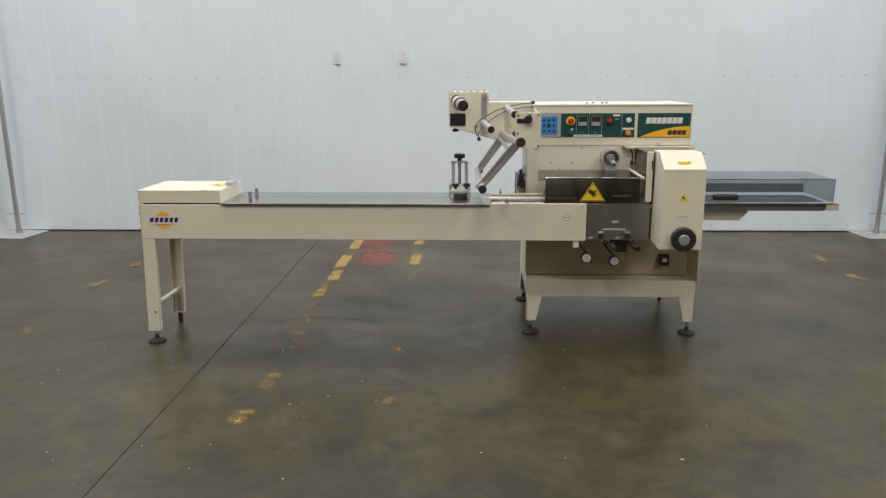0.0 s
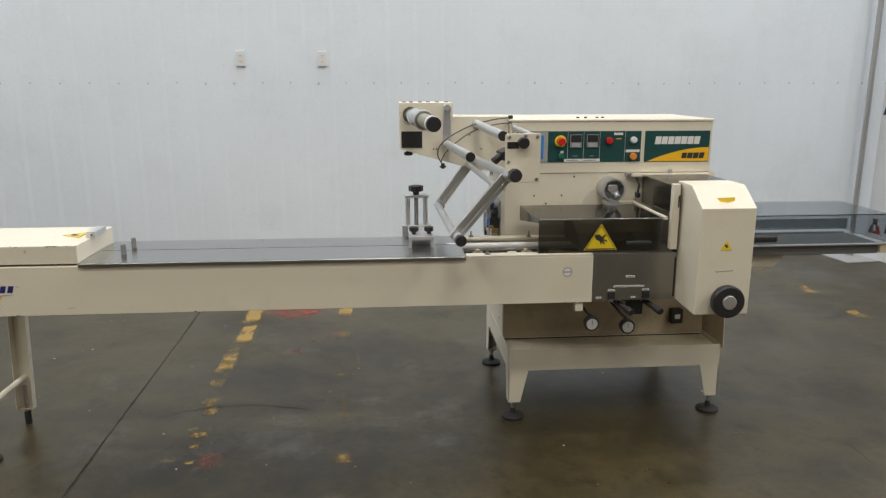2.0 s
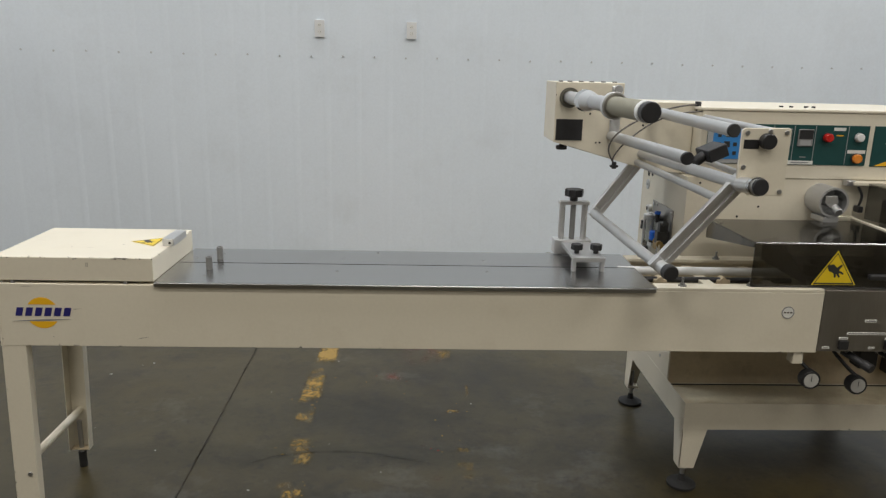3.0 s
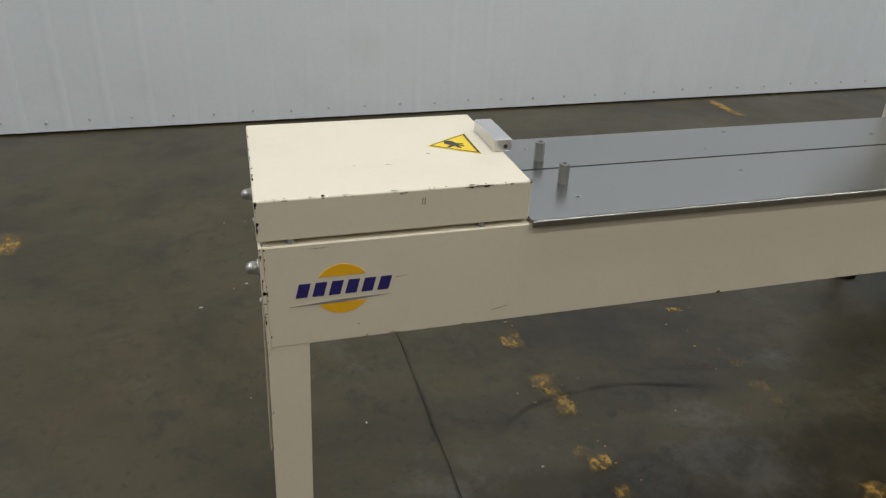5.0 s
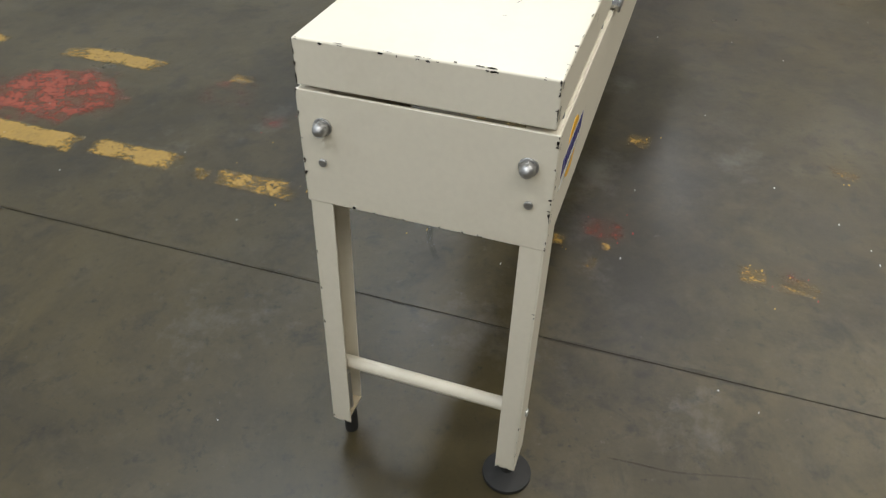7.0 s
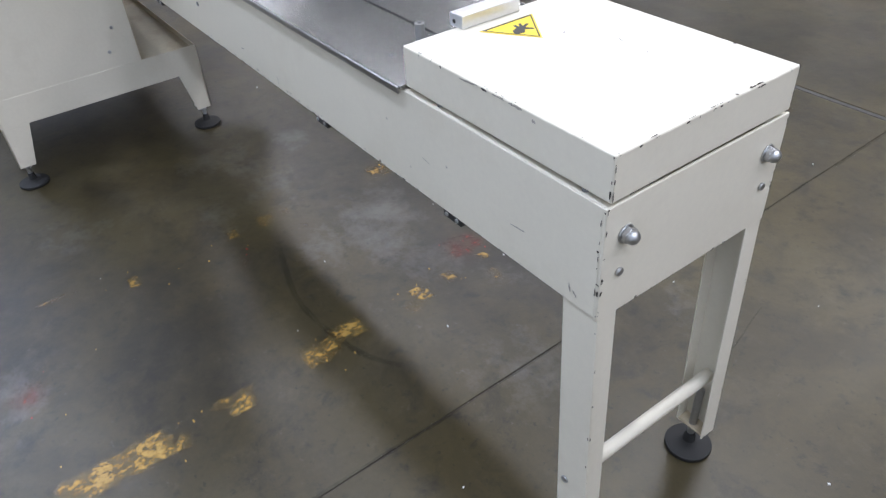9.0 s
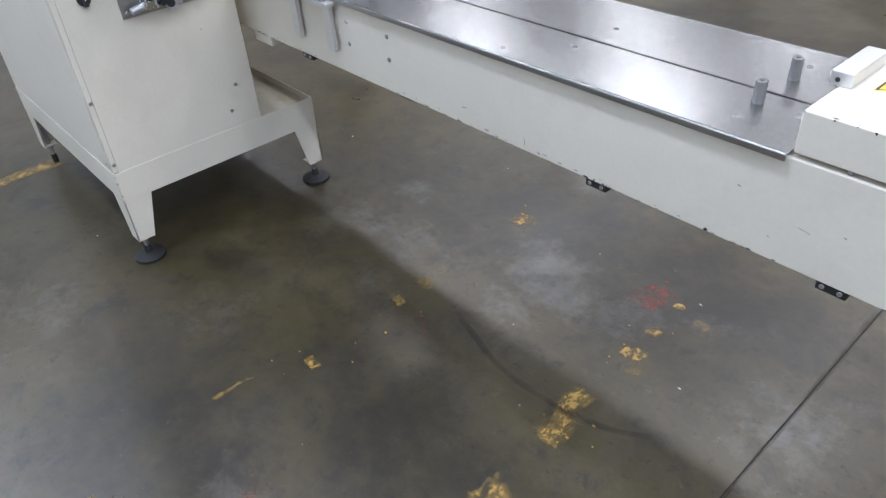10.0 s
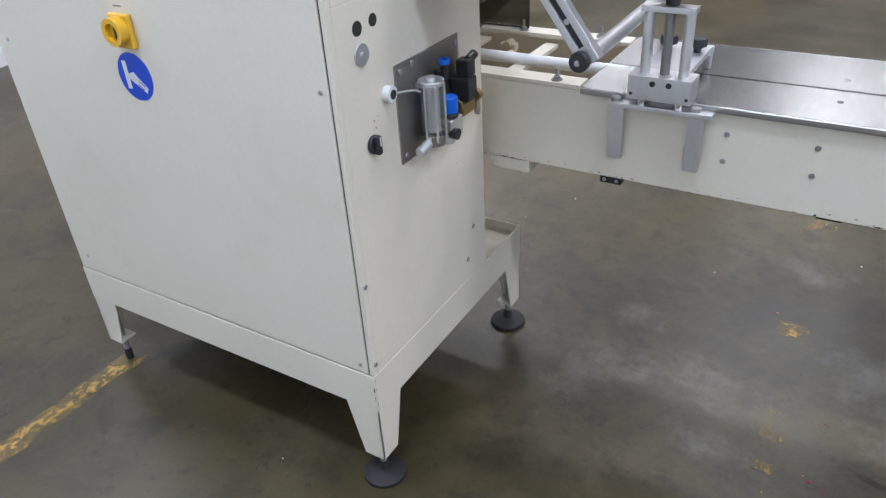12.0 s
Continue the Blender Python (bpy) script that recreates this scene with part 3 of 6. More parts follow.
def floor_ribbon(pts, w, mat, name, label, lift):
    """A narrow mark along points on the floor, thinning at both ends."""
    pts = [Vector((*p, 0)) for p in pts]
    fine = []
    for i in range(len(pts) - 1):
        p0, p1, p2, p3 = pts[max(i - 1, 0)], pts[i], pts[i + 1], pts[min(i + 2, len(pts) - 1)]
        for k in range(8):
            t = k / 8
            fine.append(0.5 * (2 * p1 + (p2 - p0) * t + (2 * p0 - 5 * p1 + 4 * p2 - p3) * t * t + (3 * p1 - p0 - 3 * p2 + p3) * t ** 3))
    fine.append(pts[-1])
    bm = B()
    lay = bm.verts.layers.float.new("cover")
    last = None
    for i, p in enumerate(fine):
        d = (fine[min(i + 1, len(fine) - 1)] - fine[max(i - 1, 0)]).normalized()
        n = Vector((-d.y, d.x, 0))
        fade = min(1, 6 * i / len(fine), 6 * (1 - i / len(fine)))
        row = []
        for k, c in ((-1, 0.0), (-0.4, 0.5), (0.4, 0.5), (1, 0.0)):
            v = bm.verts.new(p + n * k * w / 2 + Vector((0, 0, lift)))
            v[lay] = c * fade
            row.append(v)
        if last:
            for a in range(3):
                bm.faces.new((last[a], last[a + 1], row[a + 1], row[a]))
        last = row
    return part(name, bm, mat, floor, label)


floor_ribbon([(1.5, 0.41), (1.3, 0.475), (1.08, 0.522), (0.8, 0.485), (0.62, 0.373)], 0.034, RUBBED, "rubber_streak", "curved dark rubber streak", 0.0006)
floor_ribbon([(0.14, -0.129), (0.15, -0.25), (0.157, -0.34), (0.19, -0.47), (0.208, -0.556)], 0.009, RUBBED, "crack", "short dark crack", 0.0006)
rnd = random.Random(31)
for k in range(16):
    y = -4.2 + 0.46 * k
    side = rnd.choice((-0.004, 0.0, 0.003))
    floor_ribbon([(JX(y + 0.12 * i) + side + rnd.uniform(-0.004, 0.004), y + 0.12 * i) for i in range(6)], rnd.uniform(0.014, 0.034), RUBBED, "joint_grime", "dark grime along the sawn joint", 0.0006 + 0.00004 * (k % 2))
for a, b in (((3.96, -0.09), (3.95, -0.34)), ((4.02, -0.9), (4.03, -1.08))):
    floor_ribbon([a, ((a[0] + b[0]) / 2 + 0.006, (a[1] + b[1]) / 2), b], 0.012, RUBBED, "crack", "short dark crack", 0.0006)

YELLOWS = ((0.86, 2.93, 0.12, 0.66, 0.30), (0.85, 2.17, 0.12, 0.54, 0.29), (0.868, 1.66, 0.12, 0.42, 0.2), (0.84, 1.36, 0.1, 0.1, 0.03), (0.848, 1.15, 0.12, 0.36, 0.09), (0.852, 0.842, 0.11, 0.14, 0.05), (0.875, 0.57, 0.12, 0.15, 0.04), (0.90, 0.465, 0.10, 0.12, 0.05),
           (0.86, 0.262, 0.08, 0.07, 0.0), (0.895, 0.205, 0.10, 0.08, 0.03), (0.905, 0.093, 0.08, 0.07, 0.03), (0.918, -0.06, 0.06, 0.05, -0.02), (0.82, -0.03, 0.10, 0.06, -0.07), (0.912, -0.165, 0.08, 0.06, -0.08), (0.925, -0.50, 0.12, 0.12, -0.01), (0.918, -0.63, 0.10, 0.18, -0.03), (0.895, -1.03, 0.16, 0.24, 0.0), (0.87, -1.68, 0.12, 0.1, -0.1),
           (1.49, 3.05, 0.12, 0.44, 0.22), (1.51, 2.24, 0.12, 0.52, 0.22), (1.53, 1.6, 0.10, 0.16, 0.0), (1.63, 1.126, 0.03, 0.2, 0.0), (1.55, 0.897, 0.09, 0.06, 0.0), (1.58, 0.54, 0.08, 0.06, 0.0), (1.58, 0.405, 0.10, 0.10, 0.03), (1.585, 0.335, 0.07, 0.06, 0.0), (1.602, -0.08, 0.13, 0.12, 0.03), (1.63, -0.81, 0.12, 0.16, -0.06),
           (3.40, 3.3, 0.10, 0.55, 0.1), (3.45, 1.35, 0.12, 0.95, 0.06), (3.50, 0.05, 0.12, 0.18, -0.09), (3.44, -0.94, 0.1, 0.16, -0.04), (5.21, 3.1, 0.12, 0.3, 0.0), (5.26, 2.38, 0.16, 0.3, 0.06), (5.25, 1.74, 0.14, 0.26, 0.06),
           (-1.03, 2.0, 0.14, 0.3, 0.03), (-1.04, 1.35, 0.12, 0.3, 0.0), (-0.96, 0.27, 0.14, 0.3, -0.03))
for i, (x, y, w, ln, c) in enumerate(YELLOWS):
    paint_patch(x, y, w, ln, c + (0.02 if y > 1.3 else 0.0 if x > 1.45 else 0.035), PAINT_YELLOW, i)
for i, (x, y, w, ln, c) in enumerate(((1.05, 2.88, 0.50, 0.74, 0.13), (1.15, 2.27, 0.54, 0.78, 0.16), (1.01, -0.04, 0.14, 0.2, 0.10), (1.15, -1.05, 0.26, 0.3, -0.04), (1.40, 1.58, 0.4, 0.4, -0.04), (1.25, 1.3, 0.18, 0.18, -0.03), (0.965, -0.62, 0.10, 0.10, 0.0), (1.463, 0.326, 0.08, 0.08, -0.02), (1.41, 0.571, 0.09, 0.09, -0.03))):
    paint_patch(x, y, w, ln, c, PAINT_RED, 50 + i)


# ---- the infeed conveyor ----
infeed = thing("infeed_conveyor", (1.3, 0.215, 0), "long cream-painted infeed conveyor with stainless top, paint chipped at the edges", "conveyor")
SIDES = []
BW, BX, BZ0, BZ1 = 0.432, 2.735, 0.684, 0.8975
for y0, y1, nm in ((0.0, 0.004, "side_plate"), (BW - 0.004, BW, "side_plate")):
    s = 1 if y0 < 0.1 else -1
    a, b = sorted((y0 if s > 0 else y1, (y0 if s > 0 else y1) + s * 0.055))
    side = part(nm, box(B(), 0.010, BX, y0, y1, BZ0, BZ1, 0.0015), CREAM, infeed)
    SIDES.append(side)
    for z in (BZ1 - 0.004, BZ0):
        part("flange", box(B(), 0.010, BX, a + (0.004 if s > 0 else 0), b - (0 if s > 0 else 0.004), z, z + 0.004, 0.0012), CREAM, side)
    chips(side, [((0.02, y0 if s > 0 else y1, BZ0), (BX, y0 if s > 0 else y1, BZ0), (0, -s, 0), (0, 0, -1), 130 if s < 0 else 24), ((0.010, y0 if s > 0 else y1, BZ0), (0.010, y0 if s > 0 else y1, BZ1), (0, -s, 0), (-1, 0, 0), 14)], 11 if s > 0 else 12)
end = part("end_plate", box(B(), 0.003, 0.010, -0.001, BW + 0.001, BZ0 - 0.004, BZ1 + 0.0015, 0.0022), CREAM, infeed)
chips(end, [((0.003, 0, BZ0 - 0.004), (0.003, BW, BZ0 - 0.004), (-1, 0, 0), (0, 0, -1), 18), ((0.003, -0.001, BZ0), (0.003, -0.001, BZ1), (-1, 0, 0), (0, -1, 0), 20), ((0.003, BW + 0.001, BZ0), (0.003, BW + 0.001, BZ1), (-1, 0, 0), (0, 1, 0), 14)], 13)
part("end_plate", box(B(), BX - 0.004, BX + 0.002, 0.001, BW - 0.001, BZ0, 0.900, 0.001), CREAM, infeed)
part("inner_pan", box(B(), 2.1, BX - 0.006, 0.01, BW - 0.01, 0.735, 0.745), CREAM_DIRTY_SHADED, infeed, "grimy cream inner pan")
# lid over the drive end
bm = box(B(), 0.002, 0.515, 0.006, 0.428, 0.9065, 0.986, 0.0035, 3)
lid = part("lid", bm, CREAM, infeed, "cream lid with chipped edges")
chips(lid, [((0.002, 0.006, 0.986), (0.515, 0.006, 0.986), (0, -1, 0), (0, 0, 1), 26), ((0.002, 0.428, 0.986), (0.515, 0.428, 0.986), (0, 1, 0), (0, 0, 1), 14), ((0.002, 0.006, 0.986), (0.002, 0.428, 0.986), (-1, 0, 0), (0, 0, 1), 22),
            ((0.002, 0.006, 0.916), (0.002, 0.006, 0.986), (-1, 0, 0), (0, -1, 0), 20), ((0.002, 0.428, 0.916), (0.002, 0.428, 0.986), (-1, 0, 0), (0, 1, 0), 8), ((0.515, 0.006, 0.986), (0.515, 0.428, 0.986), (1, 0, 0), (0, 0, 1), 6)], 14)
part("lid_spacer", box(B(), 0.02, 0.50, 0.03, 0.40, 0.8985, 0.9072), DARK, infeed)
for x, y in ((0.06, 0.012), (0.42, 0.012), (0.06, 0.418), (0.42, 0.418)):
    part("rubber_buffer", cyl(B(), (x, y, 0.8985), (x, y, 0.9072), 0.006, 12), LOGO_GREY, infeed)
bar = part("stop_bar", box(B(), 0.493, 0.532, 0.168, 0.308, 0.9862, 1.012, 0.002), ALU, infeed, "aluminium stop bar")
for y, s in ((0.168, 1), (0.308, -1)):
    for z in (0.997,):
        part("bolt_hole", cyl(B(), (0.518, y + s * 0.001, z), (0.518, y - s * 0.0006, z), 0.0045, 12), DARK, bar)


def hazard_triangle(parent, centre, size, u, v, n, border=True):
    """A yellow warning triangle with a dark plain mark. u, v: its right and up; n: outward."""
    c, u, v, n = Vector(centre), Vector(u), Vector(v), Vector(n)

    def flat(pts, lift, mat, name, thick=0.0006):
        bm = B()
        lo = [bm.verts.new(c + u * a * size + v * b * size + n * lift) for a, b in pts]
        hi = [bm.verts.new(c + u * a * size + v * b * size + n * (lift + thick)) for a, b in pts]
        bm.faces.new(lo), bm.faces.new(hi)
        k = len(pts)
        for i in range(k):
            bm.faces.new((lo[i], lo[(i + 1) % k], hi[(i + 1) % k], hi[i]))
        return part(name, bm, mat, parent)

    def tri(s):
        return [(-0.5 * s, -0.433 * s), (0.5 * s, -0.433 * s), (0.0, 0.433 * s)]
    sticker = flat(tri(1.0), 0.0004, YELLOW, "warning_sticker")
    if border:
        for k in range(3):
            a, b = tri(0.93)[k], tri(0.93)[(k + 1) % 3]
            a2, b2 = tri(0.84)[k], tri(0.84)[(k + 1) % 3]
            sh = -0.018
            flat([(a[0], a[1] + sh), (b[0], b[1] + sh), (b2[0], b2[1] + sh), (a2[0], a2[1] + sh)], 0.0011, INK, "sticker_border", 0.0003)
    flat([(1.25 * a, 1.25 * b - 0.06) for a, b in ((-0.16, 0.10), (-0.04, 0.12), (0.02, 0.05), (0.10, 0.12), (0.12, 0.09), (0.06, 0.0), (0.16, -0.06), (0.14, -0.09), (0.06, -0.05), (0.10, -0.14), (0.07, -0.15), (0.02, -0.07), (0.02, -0.15), (-0.01, -0.15), (-0.03, -0.06), (-0.12, -0.02))], 0.0011, INK, "sticker_mark", 0.0003)
    return sticker


hazard_triangle(lid, (0.415, 0.2265, 0.986), 0.115, (0, -1.12, 0), (-1, 0, 0), (0, 0, 1))
# stainless top in two strips
TS = 0.243
for y0, y1, lipy in ((-0.006, TS - 0.0038, -0.007), (TS + 0.0038, 0.440, 0.441)):
    bm = box(B(), 0.518, 2.162, y0, y1, 0.9025, 0.909)
    top = part("table_plate", bm, STEEL, infeed, "brushed stainless table strip")
    s = -1 if lipy < 0 else 1
    part("folded_edge", box(B(), 0.518, 2.162, *sorted((lipy - s * 0.0008, lipy + s * 0.0045)), 0.8940, 0.9086, 0.0025, 3), STEEL_PLAIN, top)
    for x, y in ((1.092, 0.152), (1.616, 0.17), (0.655, 0.083)) if y0 < 0 else ((1.095, 0.30), (1.615, 0.32), (0.648, 0.372), (0.567, 0.304), (1.22, 0.407)):
        part("screw", cyl(B(), (x, y, 0.9085), (x, y, 0.9097), 0.0065, 12), ZINC, top)
        part("screw_socket", cyl(B(), (x, y, 0.9095), (x, y, 0.9101), 0.0032, 6), DARK, top)
part("slot_bed", box(B(), 0.52, 2.158, TS - 0.0038, TS + 0.0038, 0.8985, 0.906), DARK, infeed)
for y in (0.158, 0.297):
    pin = part("guide_pin", cyl(B(), (0.652, y, 0.908), (0.652, y, 0.954), 0.0115, 6, bevel=0.001), PIN_GREY, infeed, "hexagonal grey steel guide pin")
    part("pin_bore", cyl(B(), (0.652, y, 0.9535), (0.652, y, 0.9545), 0.005, 12), DARK, pin)
scratches(lid, [((0.346, 0.4282, 0.980), (0.298, 0.4282, 0.984), 0.004, (0, 1, 0)), ((0.262, 0.4282, 0.983), (0.232, 0.4282, 0.982), 0.003, (0, 1, 0)), ((0.222, 0.4282, 0.982), (0.19, 0.4282, 0.982), 0.005, (0, 1, 0)),
                ((0.168, 0.4282, 0.974), (0.16, 0.4282, 0.972), 0.006, (0, 1, 0)), ((0.359, 0.178, 0.9862), (0.352, 0.187, 0.9862), 0.004, (0, 0, 1)), ((0.274, 0.132, 0.9862), (0.258, 0.138, 0.9862), 0.003, (0, 0, 1)), ((0.2, 0.14, 0.9862), (0.196, 0.146, 0.9862), 0.003, (0, 0, 1)),
                ((0.382, 0.0062, 0.983), (0.44, 0.0062, 0.984), 0.004, (0, -1, 0)), ((0.26, 0.0062, 0.981), (0.276, 0.0062, 0.983), 0.005, (0, -1, 0)), ((0.302, 0.0062, 0.955), (0.303, 0.0062, 0.970), 0.0025, (0, -1, 0)), ((0.307, 0.0062, 0.955), (0.308, 0.0062, 0.970), 0.0025, (0, -1, 0))])
scratches(SIDES[1], [((x, 0.4322, z), (x - ln, 0.4322, z), w, (0, 1, 0)) for x, z, ln, w in [(rnd.uniform(0.5, 2.4), rnd.uniform(0.6855, 0.697), rnd.choice((0.003, 0.004, 0.006, 0.01, 0.016)), rnd.uniform(0.002, 0.0045)) for _ in range(40)]] + [((0.212, 0.4322, 0.760), (0.174, 0.4322, 0.763), 0.0028, (0, 1, 0)), ((0.472, 0.4322, 0.774), (0.448, 0.4322, 0.770), 0.0022, (0, 1, 0)), ((0.595, 0.4322, 0.811), (0.588, 0.4322, 0.810), 0.004, (0, 1, 0)), ((0.520, 0.4322, 0.732), (0.516, 0.4322, 0.731), 0.004, (0, 1, 0)),
                ((1.128, 0.4322, 0.719), (1.125, 0.4322, 0.697), 0.003, (0, 1, 0)), ((1.345, 0.4322, 0.729), (1.322, 0.4322, 0.733), 0.003, (0, 1, 0)), ((0.067, 0.4322, 0.722), (0.063, 0.4322, 0.705), 0.004, (0, 1, 0)), ((0.058, 0.4322, 0.712), (0.048, 0.4322, 0.702), 0.004, (0, 1, 0)), ((0.395, 0.4322, 0.79), (0.39, 0.4322, 0.788), 0.004, (0, 1, 0))])
scratches(SIDES[0], [((0.448, -0.0002, 0.711), (0.487, -0.0002, 0.719), 0.0022, (0, -1, 0)), ((0.24, -0.0002, 0.687), (0.26, -0.0002, 0.687), 0.004, (0, -1, 0)), ((0.176, -0.0002, 0.717), (0.18, -0.0002, 0.716), 0.003, (0, -1, 0)), ((0.25, -0.0002, 0.812), (0.275, -0.0002, 0.815), 0.0016, (0, -1, 0)), ((0.09, -0.0002, 0.889), (0.13, -0.0002, 0.89), 0.0016, (0, -1, 0))])
# end plate bolts
for y in (0.042, 0.388):
    screw(infeed, (0.003, y, 0.838), "x", 0.0165, -0.004, ZINC, "washer")
    bm = cyl(B(), (0.0, y, 0.838), (-0.010, y, 0.838), 0.0145, 6, bevel=0.0015)
    vs = bmesh.ops.create_uvsphere(bm, u_segments=18, v_segments=10, radius=0.0125)["verts"]
    bmesh.ops.translate(bm, verts=vs, vec=(-0.0105, y, 0.838))
    part("acorn_nut", bm, ZINC, infeed, "dull zinc acorn nut")
    screw(infeed, (0.003, y - 0.006 if y < 0.2 else y + 0.006, 0.768), "x", 0.0075, -0.006)


def conveyor_leg(y, s):
    """A folded channel leg, open inwards, narrowing towards its foot; s: the way its open side looks."""
    t, zt, zb = 0.0035, 0.70, 0.078
    leg = part("leg", prism(B(), [(0.005, zt), (0.083, zt), (0.062, zb), (-0.015, zb)], "y", *sorted((y, y + s * t)), 0.0008), CREAM, infeed, "folded cream sheet-metal leg")
    for xt, xb, w in ((0.005, -0.015, 0.043), (0.0795, 0.0585, 0.036)):
        part("leg_flange", prism(B(), [(xt, zt), (xt + t, zt), (xb + t, zb), (xb, zb)], "y", *sorted((y + s * t, y + s * w)), 0.0008), CREAM, leg)
    part("leg_base", box(B(), -0.011, 0.058, *sorted((y + s * t, y + s * 0.036)), zb, zb + 0.005), CREAM_DIRTY_SHADED, leg)
    chips(leg, [((0.005, y, 0.68), (-0.015, y, 0.08), (-1, 0, 0), (0, -s, 0), 13), ((-0.015, y, zb), (-0.015, y + s * 0.04, zb), (-1, 0, 0), (0, 0, -1), 5)], 20 + int(10 * y))
    screw(leg, (0.044, y, 0.209), "y", 0.0085, -s * 0.005)
    f = (0.026, y + s * 0.022)
    part("stud", cyl(B(), (*f, 0.02), (*f, 0.2), 0.009, 12), ZINC, leg)
    if s > 0:
        part("foot_pad", foot_mesh(f[0], f[1], 0.055), RUBBER, leg, "round black foot pad")
    else:
        part("stud_cap", cyl(B(), (*f, 0.0), (*f, 0.066), 0.0155, 14, bevel=0.002), RUBBER, leg, "black stud with no pad")
    return leg


def foot_mesh(x, y, r):
    bm = B()
    cyl(bm, (x, y, 0.0), (x, y, 0.012), r, 28, bevel=0.002)
    cyl(bm, (x, y, 0.012), (x, y, 0.024), r * 0.95, 28, r * 0.42)
    cyl(bm, (x, y, 0.024), (x, y, 0.05), 0.015, 16, 0.011)
    return bm


conveyor_leg(0.001, 1)
conveyor_leg(0.428, -1)
part("cross_tube", cyl(B(), (0.026, 0.005, 0.240), (0.026, 0.424, 0.240), 0.0145, 18), CREAM, infeed)

# emblem on the side plate: a yellow sun, grey swoosh and blue blocks
def disc_part(parent, cx, cz, r, y, a0, a1, mat, name):
    pts = [(cx + r * math.cos(radians(a0 + (a1 - a0) * i / 20)), cz + r * math.sin(radians(a0 + (a1 - a0) * i / 20))) for i in range(21)]
    return part(name, prism(B(), pts, "y", y, y - 0.0007), mat, parent)


em = SIDES[0]
disc_part(em, 0.150, 0.800, 0.052, 0, 32, 148, LOGO_YELLOW, "emblem_sun")
disc_part(em, 0.150, 0.800, 0.054, 0, 214, 326, LOGO_YELLOW, "emblem_sun")
part("emblem_swoosh", prism(B(), [(0.050, 0.770), (0.15, 0.777), (0.242, 0.778), (0.15, 0.770)], "y", 0, -0.0009), LOGO_GREY, em)


bars_word(em, LOGO_BLUE, 0.062, 0.246, 0.788, 0.817, 0, 6, 0.008, 0.3)

# open end by the wrapper: top rails, cross bars, rods, studs
for y0, y1 in ((0.001, 0.058), (BW - 0.058, BW - 0.001)):
    part("top_rail", box(B(), 2.168, BX, y0, y1, BZ1 + 0.0005, 0.909, 0.0015), CREAM, infeed)
for x in (2.40, 2.62):
    part("cross_bar", box(B(), x - 0.02, x + 0.02, 0.058, BW - 0.058, 0.872, 0.878 + 0.006, 0.0015), CREAM, infeed)
for y, z, mat, r in ((0.258, 0.896, WHITE_PLASTIC, 0.0155), (0.2, 0.880, BLACK, 0.0105)):
    part("rod", cyl(B(), (2.1, y, z), (2.72, y, z), r, 18), mat, infeed)
for x, y in ((2.262, 0.03), (2.235, 0.412), (2.52, 0.39), (2.50, 0.04)):
    bm = cyl(B(), (x, y, 0.909), (x, y, 0.912), 0.014, 18)
    cyl(bm, (x, y, 0.912), (x, y, 0.919), 0.0085, 6)
    cyl(bm, (x, y, 0.919), (x, y, 0.938), 0.004, 10)
    part("stud", bm, PIN_GREY, infeed)
for x, y in ((2.47, 0.2), (2.52, 0.10), (2.60, 0.2), (2.24, 0.2)):
    bm = box(B(), x - 0.025, x + 0.025, y - 0.015, y + 0.015, 0.86, 0.885, 0.004)
    cyl(bm, (x, y - 0.018, 0.88), (x, y + 0.018, 0.88), 0.013, 14)
    part("bearing_block", bm, CREAM_DIRTY_SHADED, infeed)
part("joint_strip", box(B(), 1.552, 1.603, BW - 0.03, BW - 0.003, 0.678, 0.684, 0.001), BLACK, infeed)
part("foot_block", box(B(), 2.30, 2.41, BW - 0.06, BW - 0.002, 0.650, 0.683, 0.001), CREAM, infeed)
part("foot_block", box(B(), 2.665, 2.70, 0.008, 0.05, 0.640, 0.683, 0.001), CREAM, infeed)
for x in (2.076, 0.915, 0.39):
    bm = box(B(), x - 0.028, x + 0.028, BW - 0.03, BW - 0.004, 0.664, 0.683, 0.002)
    br = part("cable_bracket", bm, BLACK, infeed)
    for dx in (-0.016, 0.016):
        screw(br, (x + dx, BW - 0.004, 0.674), "y", 0.005, 0.003)
for x in (1.631, 1.817):
    for z in (0.844, 0.779):
        screw(infeed, (x, BW, z), "y", 0.0065, 0.003, PIN_GREY if x < 1.7 else ZINC)
bm = cyl(B(), (2.620, 0.002, 0.828), (2.620, -0.0012, 0.828), 0.02, 24)
part("label_rim", ring(B(), (2.620, 0, 0.828), "y", 0.0215, 0.0185, -0.0016, 0.0), LOGO_GREY, infeed)
part("round_label", bm, LABEL, infeed, "small round white label")
for dx in (-0.011, 0.0, 0.011):
    part("label_print", box(B(), 2.6165 + dx, 2.6235 + dx, -0.0018, -0.0012, 0.8255, 0.8305), CHIP, infeed)

# ---- the wrapping machine's cabinet ----
machine = thing("wrapping_machine", (2.945, 0.66, 0), "cream-painted horizontal wrapping machine on a drip tray with levelling feet", "machine")
TX0, TX1, TY0, TY1, TZ0, TZ1 = 2.410, 3.490, 0.254, 1.043, 0.256, 0.367
tray = part("drip_tray", box(B(), TX0 + 0.005, TX1 - 0.005, TY0 + 0.005, TY1 - 0.005, 0.300, 0.3115), CREAM, machine, "cream drip tray")
